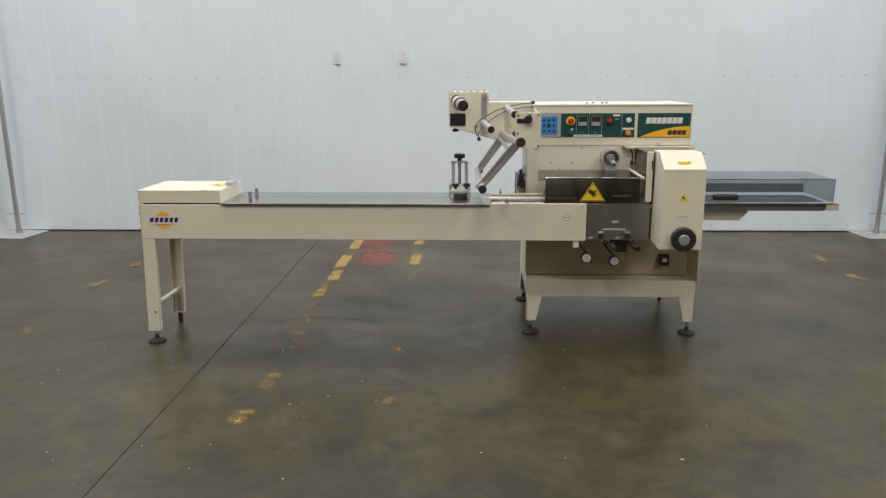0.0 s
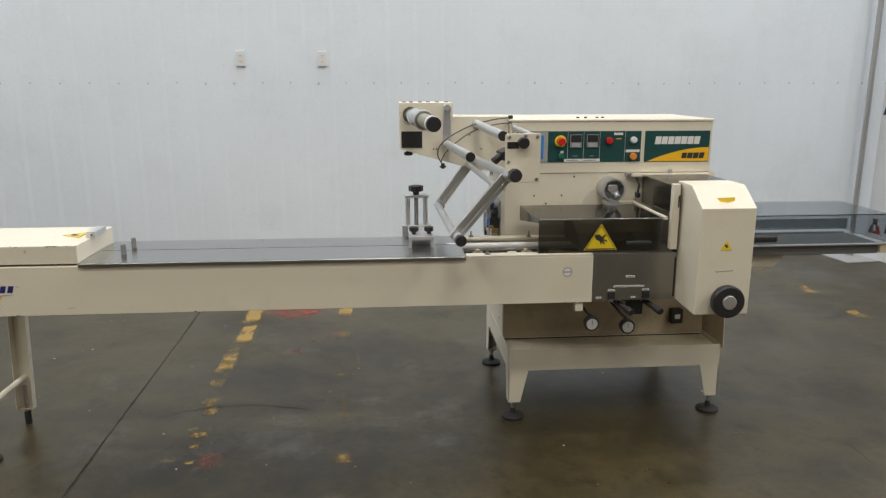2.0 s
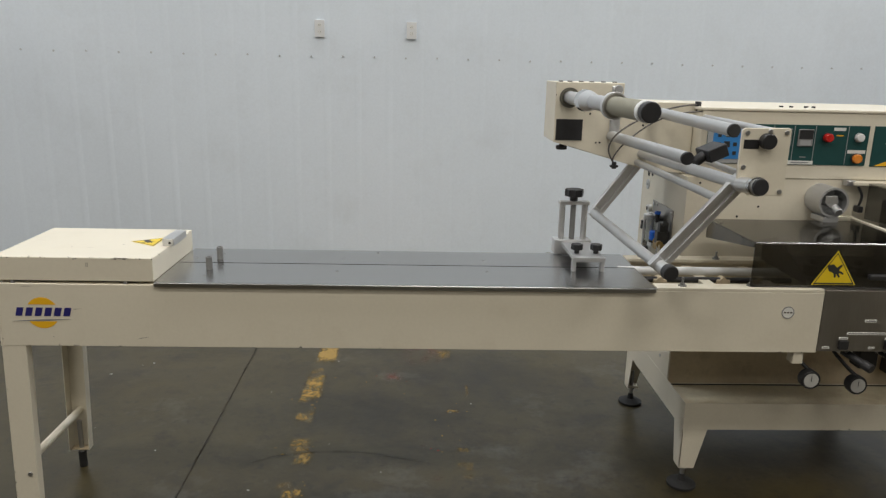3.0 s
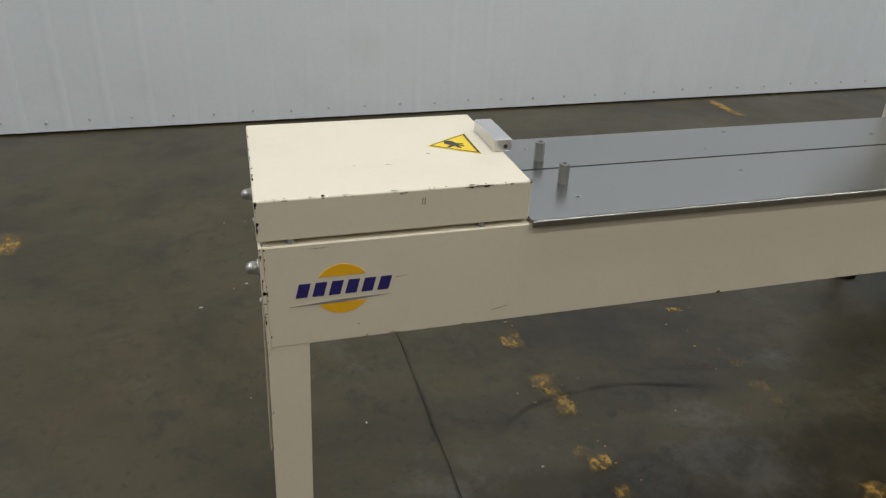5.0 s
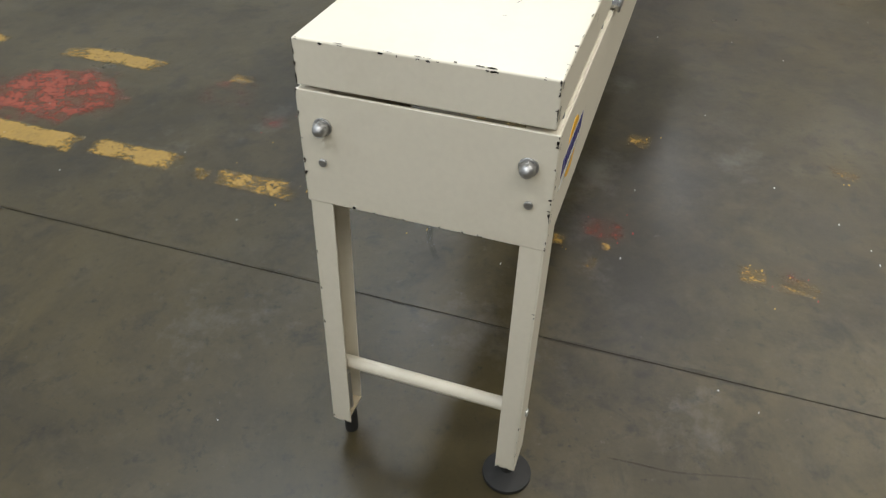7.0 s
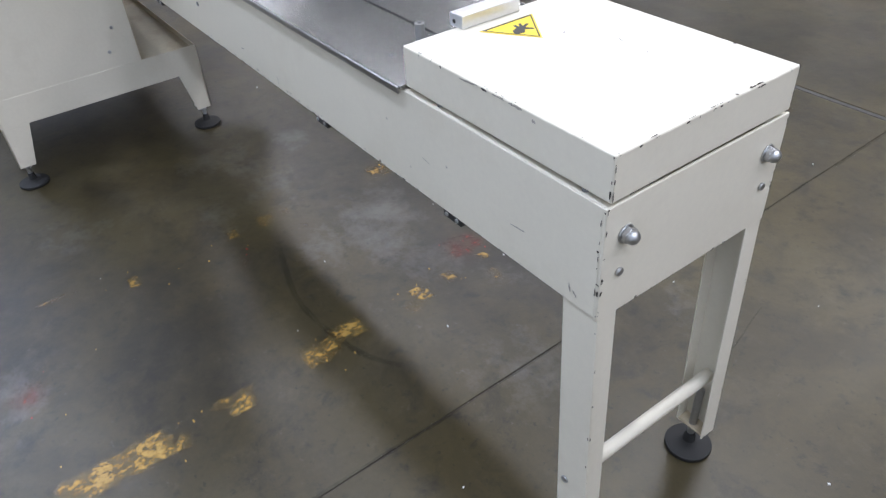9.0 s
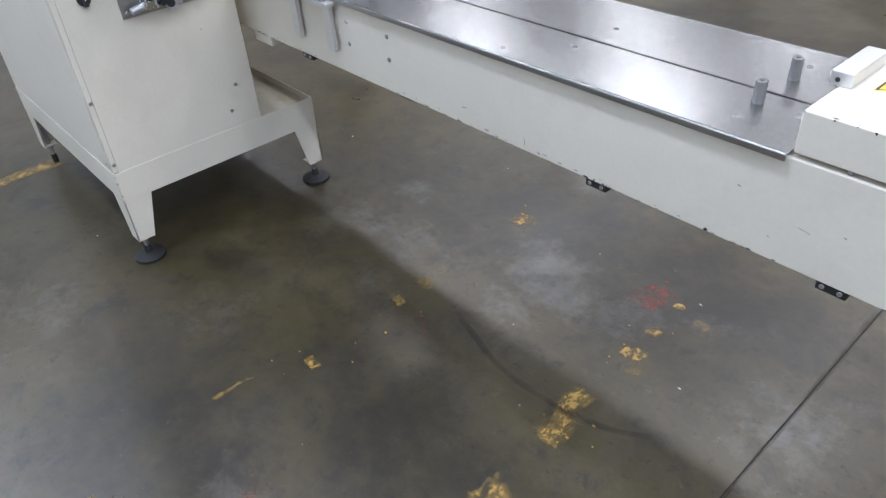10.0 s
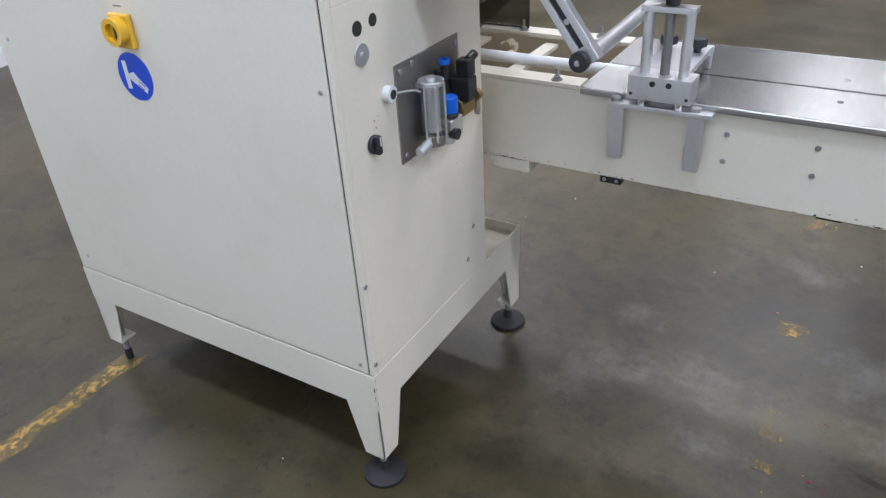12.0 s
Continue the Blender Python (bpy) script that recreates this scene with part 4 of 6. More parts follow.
for v in ((TX0, TX1, TY0, TY0 + 0.004), (TX0, TX1, TY1 - 0.004, TY1), (TX0, TX0 + 0.004, TY0 + 0.004, TY1 - 0.004), (TX1 - 0.004, TX1, TY0 + 0.004, TY1 - 0.004)):
    part("tray_wall", box(B(), *v, TZ0, TZ1, 0.0012), CREAM, tray)
part("tray_floor", box(B(), TX0 + 0.004, TX1 - 0.004, TY0 + 0.004, TY1 - 0.004, 0.312, 0.342), TRAY_TAN, tray, "oil-stained tray floor")
chips(tray, [((TX0, TY0, TZ0), (TX1, TY0, TZ0), (0, -1, 0), (0, 0, -1), 16), ((TX0, TY1, TZ0), (TX0, TY1, TZ1), (-1, 0, 0), (0, 1, 0), 4)], 31)


def cabinet_leg(x, y, sx, sy):
    """A tapered corner leg of two folded flanges with a levelling foot. sx, sy: the way inwards."""
    bm = B()
    t, z0, z1 = 0.004, 0.088, TZ0 + 0.001
    prism(bm, [(x, z1), (x + sx * 0.098, z1), (x + sx * 0.060, z0), (x, z0)], "y", *sorted((y, y + sy * t)), 0.0008)
    prism(bm, [(y, z1), (y + sy * 0.098, z1), (y + sy * 0.060, z0), (y, z0)], "x", *sorted((x, x + sx * t)), 0.0008)
    box(bm, *sorted((x + sx * t, x + sx * 0.056)), *sorted((y + sy * t, y + sy * 0.056)), z0, z0 + 0.005)
    leg = part("leg", bm, CREAM, machine, "tapered cream leg")
    fx, fy = x + sx * 0.028, y + sy * 0.028
    part("stud", cyl(B(), (fx, fy, 0.03), (fx, fy, 0.17), 0.009, 12), ZINC, leg)
    part("lock_nut", cyl(B(), (fx, fy, 0.072), (fx, fy, 0.086), 0.0145, 6), ZINC, leg)
    if sx < 0 and sy < 0:
        part("stud_end", cyl(B(), (fx, fy, 0.0), (fx, fy, 0.04), 0.012, 12, bevel=0.002), RUBBER, leg, "bare stud with no pad")
    else:
        part("foot_pad", foot_mesh(fx, fy, 0.056), RUBBER, leg, "round black foot pad")


for x, y, sx, sy in ((TX0 + 0.001, TY0 + 0.001, 1, 1), (TX1 - 0.001, TY0 + 0.001, -1, 1), (TX0 + 0.001, TY1 - 0.001, 1, -1), (TX1 - 0.001, TY1 - 0.001, -1, -1)):
    cabinet_leg(x, y, sx, sy)
CY0, CY1 = 0.476, 1.040
body = part("cabinet_body", box(B(), TX0 + 0.001, TX1 - 0.002, CY0, CY1 - 0.0165, TZ0 + 0.07, 1.2125, 0.002), CREAM, machine, "cream cabinet body")
part("corner_strip", box(B(), TX0 + 0.001, TX0 + 0.0125, CY1 - 0.016, CY1, TZ1 + 0.002, 1.466, 0.001), CREAM, machine)
part("flank_plate", box(B(), TX0 + 0.001, 2.4395, 0.7765, CY1 - 0.0165, 1.2127, 1.466, 0.001), CREAM, machine)
part("door_seam", box(B(), TX0 + 0.0127, TX0 + 0.0163, CY1 - 0.016, CY1 - 0.002, TZ1 + 0.004, 1.466), DARK, machine, "dark gap beside the rear door")
part("rear_door", box(B(), TX0 + 0.0165, TX1 - 0.004, CY1 - 0.0160, CY1 + 0.002, TZ1 + 0.004, 1.472, 0.0018), CREAM, machine, "plain cream rear door")
upper = part("upper_housing", box(B(), 2.44, 3.457, 0.472, CY1 - 0.01, 1.2135, 1.466, 0.002), CREAM, machine, "cream upper housing")
part("top_cover", box(B(), 2.434, 3.463, 0.468, CY1 + 0.003, 1.4665, 1.478, 0.003), CREAM, machine)
# Overlay panel: grime plus the shade under the station, put into its colour.
part("lower_front", box(B(), TX0 + 0.006, TX1 - 0.007, CY0 - 0.0032, CY0 - 0.0004, 0.354, 0.684, 0.001), CREAM_DIRTY_SHADED, machine, "grimy lower front panel, darkened for the shade under the station")
part("foot_gap", box(B(), TX0 + 0.004, TX1 - 0.006, CY0 - 0.0012, CY0 + 0.001, 0.343, 0.348), DARK, machine, "dark gap at the cabinet foot")
# Side plate in the darker cream, which paints the shade on its inner face.
part("side_bracket", prism(B(), [(0.235, 0.352), (CY0 + 0.12, 0.352), (CY0 + 0.12, 0.72), (0.262, 0.72)], "x", 3.4915, 3.4965, 0.001), CREAM_DIRTY_SHADED, machine, "cream side plate, darkened for shade")
for x, z in ((2.46, 1.19), (2.62, 1.06), (2.76, 1.195), (2.56, 1.10), (2.66, 0.96), (2.70, 1.10), (2.95, 1.19), (2.80, 0.72)):
    part("screw_hole", cyl(B(), (x, CY0 + 0.001, z), (x, CY0 - 0.0012, z), 0.0045, 10), DARK, body)
for x in (2.80, 2.84, 2.90, 2.93):
    part("cap_screw", cyl(B(), (x, 0.60, 1.477), (x, 0.60, 1.484), 0.008, 10), BLACK, machine)

# gear cover, bracket and hand wheel
cover = part("gear_cover", prism(B(), [(-0.21, 0.680), (-0.21, 1.142), (-0.09, 1.225), (0.055, 1.225), (0.055, 0.692)], "x", 3.125, 3.363, 0.003), CREAM, machine, "cream gear cover with a sloping top")
wx, wz = 3.246, 0.752
bm = B()
ring(bm, (wx, 0, wz), "y", 0.070, 0.030, -0.275, -0.236, 40)
bmesh.ops.bevel(bm, geom=[e for e in bm.edges if len(e.link_faces) == 2 and e.calc_face_angle(0) > 1], offset=0.009, segments=3, profile=0.5, affect="EDGES")
wheel = part("handwheel", bm, BLACK, machine, "black handwheel with a bright hub")
part("hub", cyl(B(), (wx, -0.210, wz), (wx, -0.281, wz), 0.0305, 28, bevel=0.004), ALU, wheel)
hazard_triangle(cover, (3.243, -0.21, 0.985), 0.05, (1, 0, 0), (0, 0, 1), (0, -1, 0), False)
sl = Vector((0, 0.12, 0.083)).normalized()
nn = Vector((0, -0.083, 0.12)).normalized()
bm = B()
c0 = Vector((3.245, -0.165, 1.1731))
pts = [(-0.040, 0.010), (0.044, 0.012), (0.036, -0.010), (0.004, -0.020), (-0.028, -0.016)]
lo = [bm.verts.new(c0 + Vector((a, 0, 0)) + sl * b + nn * 0.0005) for a, b in pts]
bm.faces.new(lo)
bmesh.ops.solidify(bm, geom=list(bm.faces), thickness=0.0005)
part("torn_sticker", bm, YELLOW, cover, "torn yellow sticker")
for k in range(5):
    part("faint_print", box(B(), 3.205 + 0.016 * k, 3.217 + 0.016 * k, -0.2106, -0.2102, 0.868 + 0.001 * k, 0.872 + 0.001 * k), LOGO_GREY, cover)
part("cover_bracket", box(B(), 3.080, 3.112, -0.012, 0.02, 0.925, 1.218, 0.002), CREAM, machine)
part("bracket_slot", box(B(), 3.1025, 3.1095, -0.0132, -0.0118, 1.115, 1.168), BLACK, machine)
# Near-black strip painting the shade between bracket and gear cover.
part("cover_gap_shade", box(B(), 3.1125, 3.1245, 0.013, 0.05, 0.70, 1.215), DARK, machine)
bm = box(B(), 2.975, 3.078, 0.446, 0.474, 1.056, 1.070, 0.001)
box(bm, 3.056, 3.074, 0.02, 0.445, 1.054, 1.068, 0.001)
part("support_bar", bm, CREAM, machine)
# folding station behind the steel front
front = part("steel_front", box(B(), 2.7385, 3.111, 0.0, 0.006, 0.690, 0.908, 0.001), STEEL_DARK, machine, "dull steel front panel with labels")
for x0, x1, z0, z1, mat in ((2.885, 2.925, 0.838, 0.848, LABEL), (2.830, 2.970, 0.793, 0.802, LABEL), (2.804, 2.836, 0.776, 0.784, LABEL), (2.964, 2.996, 0.776, 0.784, LABEL), (2.805, 2.835, 0.742, 0.772, BLACK), (2.965, 2.995, 0.742, 0.772, BLACK), (2.750, 2.775, 0.742, 0.750, LABEL), (2.912, 2.934, 0.742, 0.750, LABEL)):
    dz = -0.042
    tag = part("label_plate" if mat is LABEL else "switch", box(B(), x0 + 0.005, x1 + 0.005, -0.0012 if mat is LABEL else -0.012, 0.001, z0 + dz, z1 + dz), mat, front)
    if mat is LABEL:
        part("label_print", box(B(), x0 + 0.009, x1 + 0.001, -0.0016, -0.0010, z0 + dz + 0.003, z1 + dz - 0.003), LOGO_GREY, tag)
part("station_deck", box(B(), 2.74, 3.30, 0.008, 0.474, 0.884, 0.906, 0.001), STEEL_DARK, machine, "dull steel deck of the folding station")
# Near-black block painting the unlit inside of the folding station.
part("station_inner_shade", box(B(), 2.76, 3.30, 0.02, 0.47, 0.695, 0.883), DARK, machine)
for x, y in ((2.80, 0.20), (2.88, 0.14), (2.96, 0.20)):
    bm = cyl(B(), (x, y, 0.906), (x, y, 0.945), 0.035, 24, bevel=0.003)
    cyl(bm, (x, y, 0.945), (x, y, 0.962), 0.014, 14)
    part("fin_wheel", bm, STEEL_DARK, machine)
part("form_plate", prism(B(), [(0.06, 0.907), (0.40, 0.907), (0.40, 0.99), (0.30, 1.02), (0.06, 0.93)], "x", 2.70, 2.703), STEEL_DARK, machine)
# gauges and fittings hanging below
for gx, gz, tx in ((2.752, 0.570, 2.700), (2.922, 0.551, 2.850)):
    bm = cyl(B(), (gx, 0.025, gz), (gx, 0.058, gz), 0.034, 28, bevel=0.003)
    g = part("pressure_gauge", bm, BLACK, machine, "round black gauge with a white face")
    part("dial", cyl(B(), (gx, 0.0245, gz), (gx, 0.0255, gz), 0.026, 28), DIAL, g)
    part("pointer", box(B(), gx - 0.0012, gx + 0.0012, 0.0236, 0.0244, gz - 0.004, gz + 0.018), INK, g)
    part("tube", tube(B(), [(tx, 0.11, 0.69), (tx + 0.008, 0.10, 0.655), (gx - 0.02, 0.07, gz + 0.05), (gx, 0.05, gz + 0.03)], 0.0065), BLACK, g)
for x in (2.862, 2.998):
    bm = cyl(B(), (x, 0.05, 0.672), (x + 0.03, -0.02, 0.655), 0.013, 16, bevel=0.002)
    cyl(bm, (x + 0.03, -0.02, 0.655), (x + 0.045, -0.055, 0.647), 0.0165, 16, bevel=0.003)
    part("adjust_knob", bm, BLACK, machine)
    part("knob_shaft", cyl(B(), (x - 0.012, 0.09, 0.679), (x + 0.012, 0.03, 0.668), 0.0155, 16), ALU, machine)
part("valve_block", box(B(), 2.935, 3.0, 0.06, 0.12, 0.600, 0.686, 0.004), BLACK, machine)
part("motor_block", box(B(), 2.90, 3.05, 0.10, 0.24, 0.655, 0.69, 0.003), BLACK, machine)
part("socket_box", box(B(), 3.300, 3.360, 0.43, 0.475, 0.42, 0.495, 0.003), BLACK, machine)
part("socket_label", box(B(), 3.316, 3.344, 0.4288, 0.4302, 0.446, 0.47), LABEL, machine)
# forming tube on the cabinet front
fx, fz = 2.935, 1.140
bm = ring(B(), (fx, 0, fz), "y", 0.057, 0.049, 0.365, 0.475, 40)
tubep = part("spindle_guard", bm, ROLLER, machine, "round grey spindle guard")
part("back_disc", cyl(B(), (fx, 0.45, fz), (fx, 0.47, fz), 0.049, 32), ROLLER, tubep)
bm = cyl(B(), (fx, 0.46, fz), (fx, 0.375, fz), 0.023, 18, bevel=0.002)
cyl(bm, (fx + 0.012, 0.40, fz - 0.012), (fx + 0.016, 0.352, fz - 0.036), 0.0155, 14, bevel=0.002)
box(bm, fx - 0.032, fx + 0.016, 0.37, 0.392, fz - 0.005, fz + 0.025, 0.003)
part("spindle", bm, ALU, tubep)
part("guard_foot", box(B(), fx - 0.03, fx + 0.03, 0.37, 0.46, fz - 0.078, fz - 0.056, 0.002), ROLLER, tubep)

# control panel
PY = 0.472
panel = part("control_panel", box(B(), 2.466, 3.092, PY - 0.003, PY + 0.001, 1.268, 1.420, 0.0006), GREEN, machine, "dark green control panel")
part("keypad_plate", box(B(), 2.467, 2.620, PY - 0.0045, PY - 0.003, 1.270, 1.418), PANEL_GREY, panel)
part("keypad", box(B(), 2.488, 2.598, PY - 0.006, PY - 0.0045, 1.286, 1.400, 0.0006), PANEL_BLUE, panel, "blue membrane keypad")
for i in range(3):
    for j in range(3):
        w = 0.011 if (i, j) == (1, 1) else 0.007
        cx_, cz_ = 2.512 + 0.031 * i, 1.308 + 0.034 * j
        part("key", box(B(), cx_ - w, cx_ + w, PY - 0.0068, PY - 0.006, cz_ - w, cz_ + w), INK, panel)
for x in (2.720, 2.800, 2.882, 3.010):
    part("panel_seam", box(B(), x - 0.001, x + 0.001, PY - 0.0042, PY - 0.003, 1.270, 1.418), PANEL_GREY, panel)


def round_button(x, z, r, h, mat, name, collar=None):
    if collar:
        part("collar", cyl(B(), (x, PY - 0.003, z), (x, PY - 0.010, z), r * collar[0], 28, bevel=0.001), collar[1], panel)
    return part(name, cyl(B(), (x, PY - 0.003, z), (x, PY - 0.003 - h, z), r, 24, bevel=min(0.004, r * 0.25)), mat, panel)


round_button(2.682, 1.372, 0.019, 0.042, RED, "stop_button", (1.5, YELLOW))
round_button(2.686, 1.300, 0.013, 0.018, TEAL, "start_button")
part("button_tag", box(B(), 2.684, 2.70, PY - 0.0045, PY - 0.003, 1.312, 1.324), LABEL, panel)
for x in (2.760, 2.844):
    d = part("temperature_display", box(B(), x - 0.029, x + 0.029, PY - 0.010, PY - 0.003, 1.340, 1.404, 0.0015), LOGO_GREY, panel)
    part("display_window", box(B(), x - 0.0265, x + 0.0265, PY - 0.0110, PY - 0.0100, 1.367, 1.4015), BLACK, d)
    part("display_keys", box(B(), x - 0.021, x + 0.021, PY - 0.0108, PY - 0.0100, 1.3435, 1.363), PANEL_GREY, d)
    part("label_bar", box(B(), x - 0.012, x + 0.012, PY - 0.0036, PY - 0.003, 1.296, 1.300), LOGO_GREY, panel)
strip = part("label_strip", box(B(), 2.703, 2.886, PY - 0.0048, PY - 0.003, 1.270, 1.284), LABEL, panel)
part("label_print", box(B(), 2.715, 2.775, PY - 0.0053, PY - 0.0048, 1.275, 1.279), LOGO_GREY, strip)
part("label_print", box(B(), 2.80, 2.868, PY - 0.0053, PY - 0.0048, 1.275, 1.279), LOGO_GREY, strip)
round_button(2.927, 1.374, 0.0165, 0.026, RED, "red_button", (1.15, BLACK))
part("button_tag", box(B(), 2.952, 2.998, PY - 0.0045, PY - 0.003, 1.400, 1.412), LABEL, panel)
part("label_bar", box(B(), 2.965, 2.992, PY - 0.0038, PY - 0.003, 1.380, 1.384), LOGO_YELLOW, panel)
round_button(3.052, 1.376, 0.0155, 0.02, WHITE_PLASTIC, "white_button", (1.15, PANEL_GREY))
part("button_tag", box(B(), 3.016, 3.086, PY - 0.0045, PY - 0.003, 1.315, 1.328), LABEL, panel)
round_button(3.052, 1.296, 0.0175, 0.022, ORANGE, "orange_button", (1.15, BLACK))
# maker's plate: green, a yellow swoosh, rows of blocks
plate = part("emblem_plate", box(B(), 3.112, 3.446, PY - 0.003, PY + 0.001, 1.266, 1.420, 0.0006), GREEN, machine, "dark green emblem plate with yellow swoosh")
sw = [(3.128, 1.2685), (3.444, 1.2685), (3.444, 1.338)] + [(3.444 - 0.316 * i / 12, 1.2685 + 0.0695 * (1 - (i / 12) ** 1.9)) for i in range(1, 12)]
part("emblem_swoosh", prism(B(), sw, "y", PY - 0.003, PY - 0.0038), LOGO_YELLOW, plate)
bars_word(plate, LABEL, 3.162, 3.395, 1.354, 1.392, PY - 0.003, 7, 0.006, 0.12)
bars_word(plate, INK, 3.302, 3.422, 1.283, 1.311, PY - 0.0038, 4, 0.006, 0.12)

# smoked guards
GX0, GX1, GY0, GY1, GZ = 2.490, 3.050, 0.022, 0.400, 1.064
GXB = 2.475                             # the guard's rear corner
bm = prism(B(), [(GX0, GY0), (GX1, GY0), (GX1, GY1), (GXB, GY1)], "z", GZ - 0.004, GZ)
box(bm, GX0, GX1, GY0, GY0 + 0.004, 0.914, GZ - 0.0045)
guard = part("smoked_guard", bm, SMOKED, machine, "smoked clear plastic guard with a warning sign")
bm = B()
flap = [(GX0 - 0.002, GY0 + 0.002, GZ - 0.0045), (GXB, GY1, GZ - 0.0045), (GXB, GY1, 0.992), (GX0 - 0.003, GY0 + 0.004, 1.046)]
near, far = [bm.verts.new(p) for p in flap], [bm.verts.new((x + 0.004, y + 0.001, z)) for x, y, z in flap]
bm.faces.new(near), bm.faces.new(far)
for k in range(4):
    bm.faces.new((near[k], near[(k + 1) % 4], far[(k + 1) % 4], far[k]))
part("guard_flap", bm, SMOKED, guard)
# Bright strip painting the highlight along the plastic guard's front bend.
part("guard_edge", cyl(B(), (GX0, GY0 + 0.0015, GZ - 0.0025), (GX1, GY0 + 0.0015, GZ - 0.0025), 0.0040, 12), BEND_HIGHLIGHT, guard)
part("guard_edge", cyl(B(), (GX0 - 0.001, GY0 + 0.002, GZ - 0.0015), (GXB, GY1, GZ - 0.0015), 0.0026, 10), SMOKED_EDGE, guard)
part("guard_edge", box(B(), GX0, GX1, GY0 - 0.001, GY0 + 0.0045, 0.910, 0.9138, 0.001), SMOKED_EDGE, guard)
hazard_triangle(guard, (2.772, GY0 - 0.001, 0.981), 0.152, (1, 0, 0), (0, 0, 0.905), (0, -1, 0))
bm = box(B(), 2.885, 3.0, 0.002, 0.0215, 0.943, 0.962, 0.005)
part("guard_handle", bm, BLACK, guard)
SX0, SX1 = 3.093, 3.42
bm = box(B(), SX0, SX1, 0.02, 0.425, 1.202, 1.206)
prism(bm, [(0.05, 1.201), (0.42, 1.201), (0.42, 1.07), (0.05, 1.085)], "x", SX0, SX0 + 0.004)
part("jaw_guard", bm, SMOKED_THIN, machine, "smoked clear plastic jaw guard")
part("hinge_rail", box(B(), 3.04, 3.445, 0.43, 0.474, 1.196, 1.21, 0.002), CREAM, machine)
bm = box(B(), 3.018, 3.052, 0.44, 0.472, 1.192, 1.214, 0.003)
cyl(bm, (3.03, 0.432, 1.203), (3.03, 0.44, 1.203), 0.008, 14)
part("hinge_block", bm, ZINC, machine)
part("air_fitting", cyl(B(), (3.245, 0.452, 1.21), (3.245, 0.452, 1.232), 0.013, 16, r2=0.008), ZINC, machine)
bm = box(B(), 3.075, 3.092, 0.43, 0.47, 1.09, 1.115, 0.003)
tube(bm, [(3.083, 0.45, 1.113), (3.084, 0.44, 1.155), (3.07, 0.45, 1.19)], 0.005)
part("limit_switch", bm, BLACK, machine)
part("jaw_block", box(B(), 3.14, 3.38, 0.08, 0.40, 0.91, 1.15, 0.006), STEEL_DARK, machine, "dull steel jaw housing")

# air set on the left flank
PX = TX0 + 0.001
airp = part("air_plate", box(B(), PX - 0.004, PX, 0.592, 0.852, 0.836, 1.056, 0.0005), STEEL_DARK, machine, "stainless plate with air filter and valves")
for y, z in ((0.61, 1.04), (0.835, 1.04), (0.835, 0.852), (0.79, 1.045)):
    screw(airp, (PX - 0.004, y, z), "x", 0.007, -0.004)
bm = cyl(B(), (PX - 0.036, 0.768, 0.885), (PX - 0.036, 0.768, 0.995), 0.027, 24, bevel=0.003)
part("filter_bowl", bm, BOWL, airp, "clear filter bowl")
bm = cyl(B(), (PX - 0.036, 0.768, 0.995), (PX - 0.036, 0.768, 1.007), 0.029, 24, bevel=0.002)
cyl(bm, (PX - 0.036, 0.768, 1.005), (PX - 0.036, 0.768, 1.014), 0.010, 16)
box(bm, PX - 0.036, PX - 0.004, 0.753, 0.783, 0.985, 1.0, 0.003)
part("filter_head", bm, ALU, airp)
part("filter_base", cyl(B(), (PX - 0.036, 0.768, 0.86), (PX - 0.036, 0.768, 0.885), 0.026, 24, 0.029), CHROME, airp)
part("filter_drain", cyl(B(), (PX - 0.036, 0.791, 0.869), (PX - 0.036, 0.833, 0.862), 0.011, 16, bevel=0.003), ROLLER, airp)
part("filter_core", cyl(B(), (PX - 0.036, 0.768, 0.89), (PX - 0.036, 0.768, 0.99), 0.016, 18), WHITE_PLASTIC, airp)
for gx, gy in ((-0.036, 0.797), (-0.064, 0.761), (-0.058, 0.788), (-0.036, 0.739)):
    part("guard_rod", cyl(B(), (PX + gx, gy, 0.872), (PX + gx, gy, 0.998), 0.0026, 10), ALU, airp)
bm = cyl(B(), (PX - 0.036, 0.699, 0.908), (PX - 0.036, 0.699, 0.946), 0.0205, 18, bevel=0.003)
part("regulator_ring", cyl(B(), (PX - 0.036, 0.699, 0.8985), (PX - 0.036, 0.699, 0.9085), 0.0218, 18, bevel=0.002), BLACK, airp)
part("regulator_knob", bm, BLUE_KNOB, airp, "blue regulator knob")
bm = box(B(), PX - 0.056, PX - 0.004, 0.672, 0.726, 0.852, 0.898, 0.004)
cyl(bm, (PX - 0.034, 0.699, 0.834), (PX - 0.034, 0.699, 0.853), 0.013, 14)
part("regulator_body", bm, ALU, airp)
bm = cyl(B(), (PX - 0.068, 0.716, 0.866), (PX - 0.05, 0.716, 0.866), 0.013, 14)
box(bm, PX - 0.048, PX - 0.02, 0.7262, 0.737, 0.858, 0.886, 0.002)
part("gauge_plug", bm, BLACK, airp)
bm = cyl(B(), (PX - 0.03, 0.700, 0.985), (PX - 0.03, 0.700, 1.022), 0.0095, 12)
box(bm, PX - 0.032, PX - 0.004, 0.695, 0.705, 0.99, 1.002, 0.001)
elbow = part("hose_elbow", bm, BLACK, airp, "black push-in elbow with a blue ring")
part("blue_ring", ring(B(), (PX - 0.03, 0.700, 0), "z", 0.0125, 0.006, 1.020, 1.031, 20), BLUE_KNOB, elbow)
part("solenoid", box(B(), PX - 0.056, PX - 0.006, 0.60, 0.64, 0.912, 0.967, 0.004), BLACK, airp, "black solenoid valve")
bm = box(B(), PX - 0.05, PX - 0.014, 0.594, 0.628, 0.965, 1.005, 0.004)
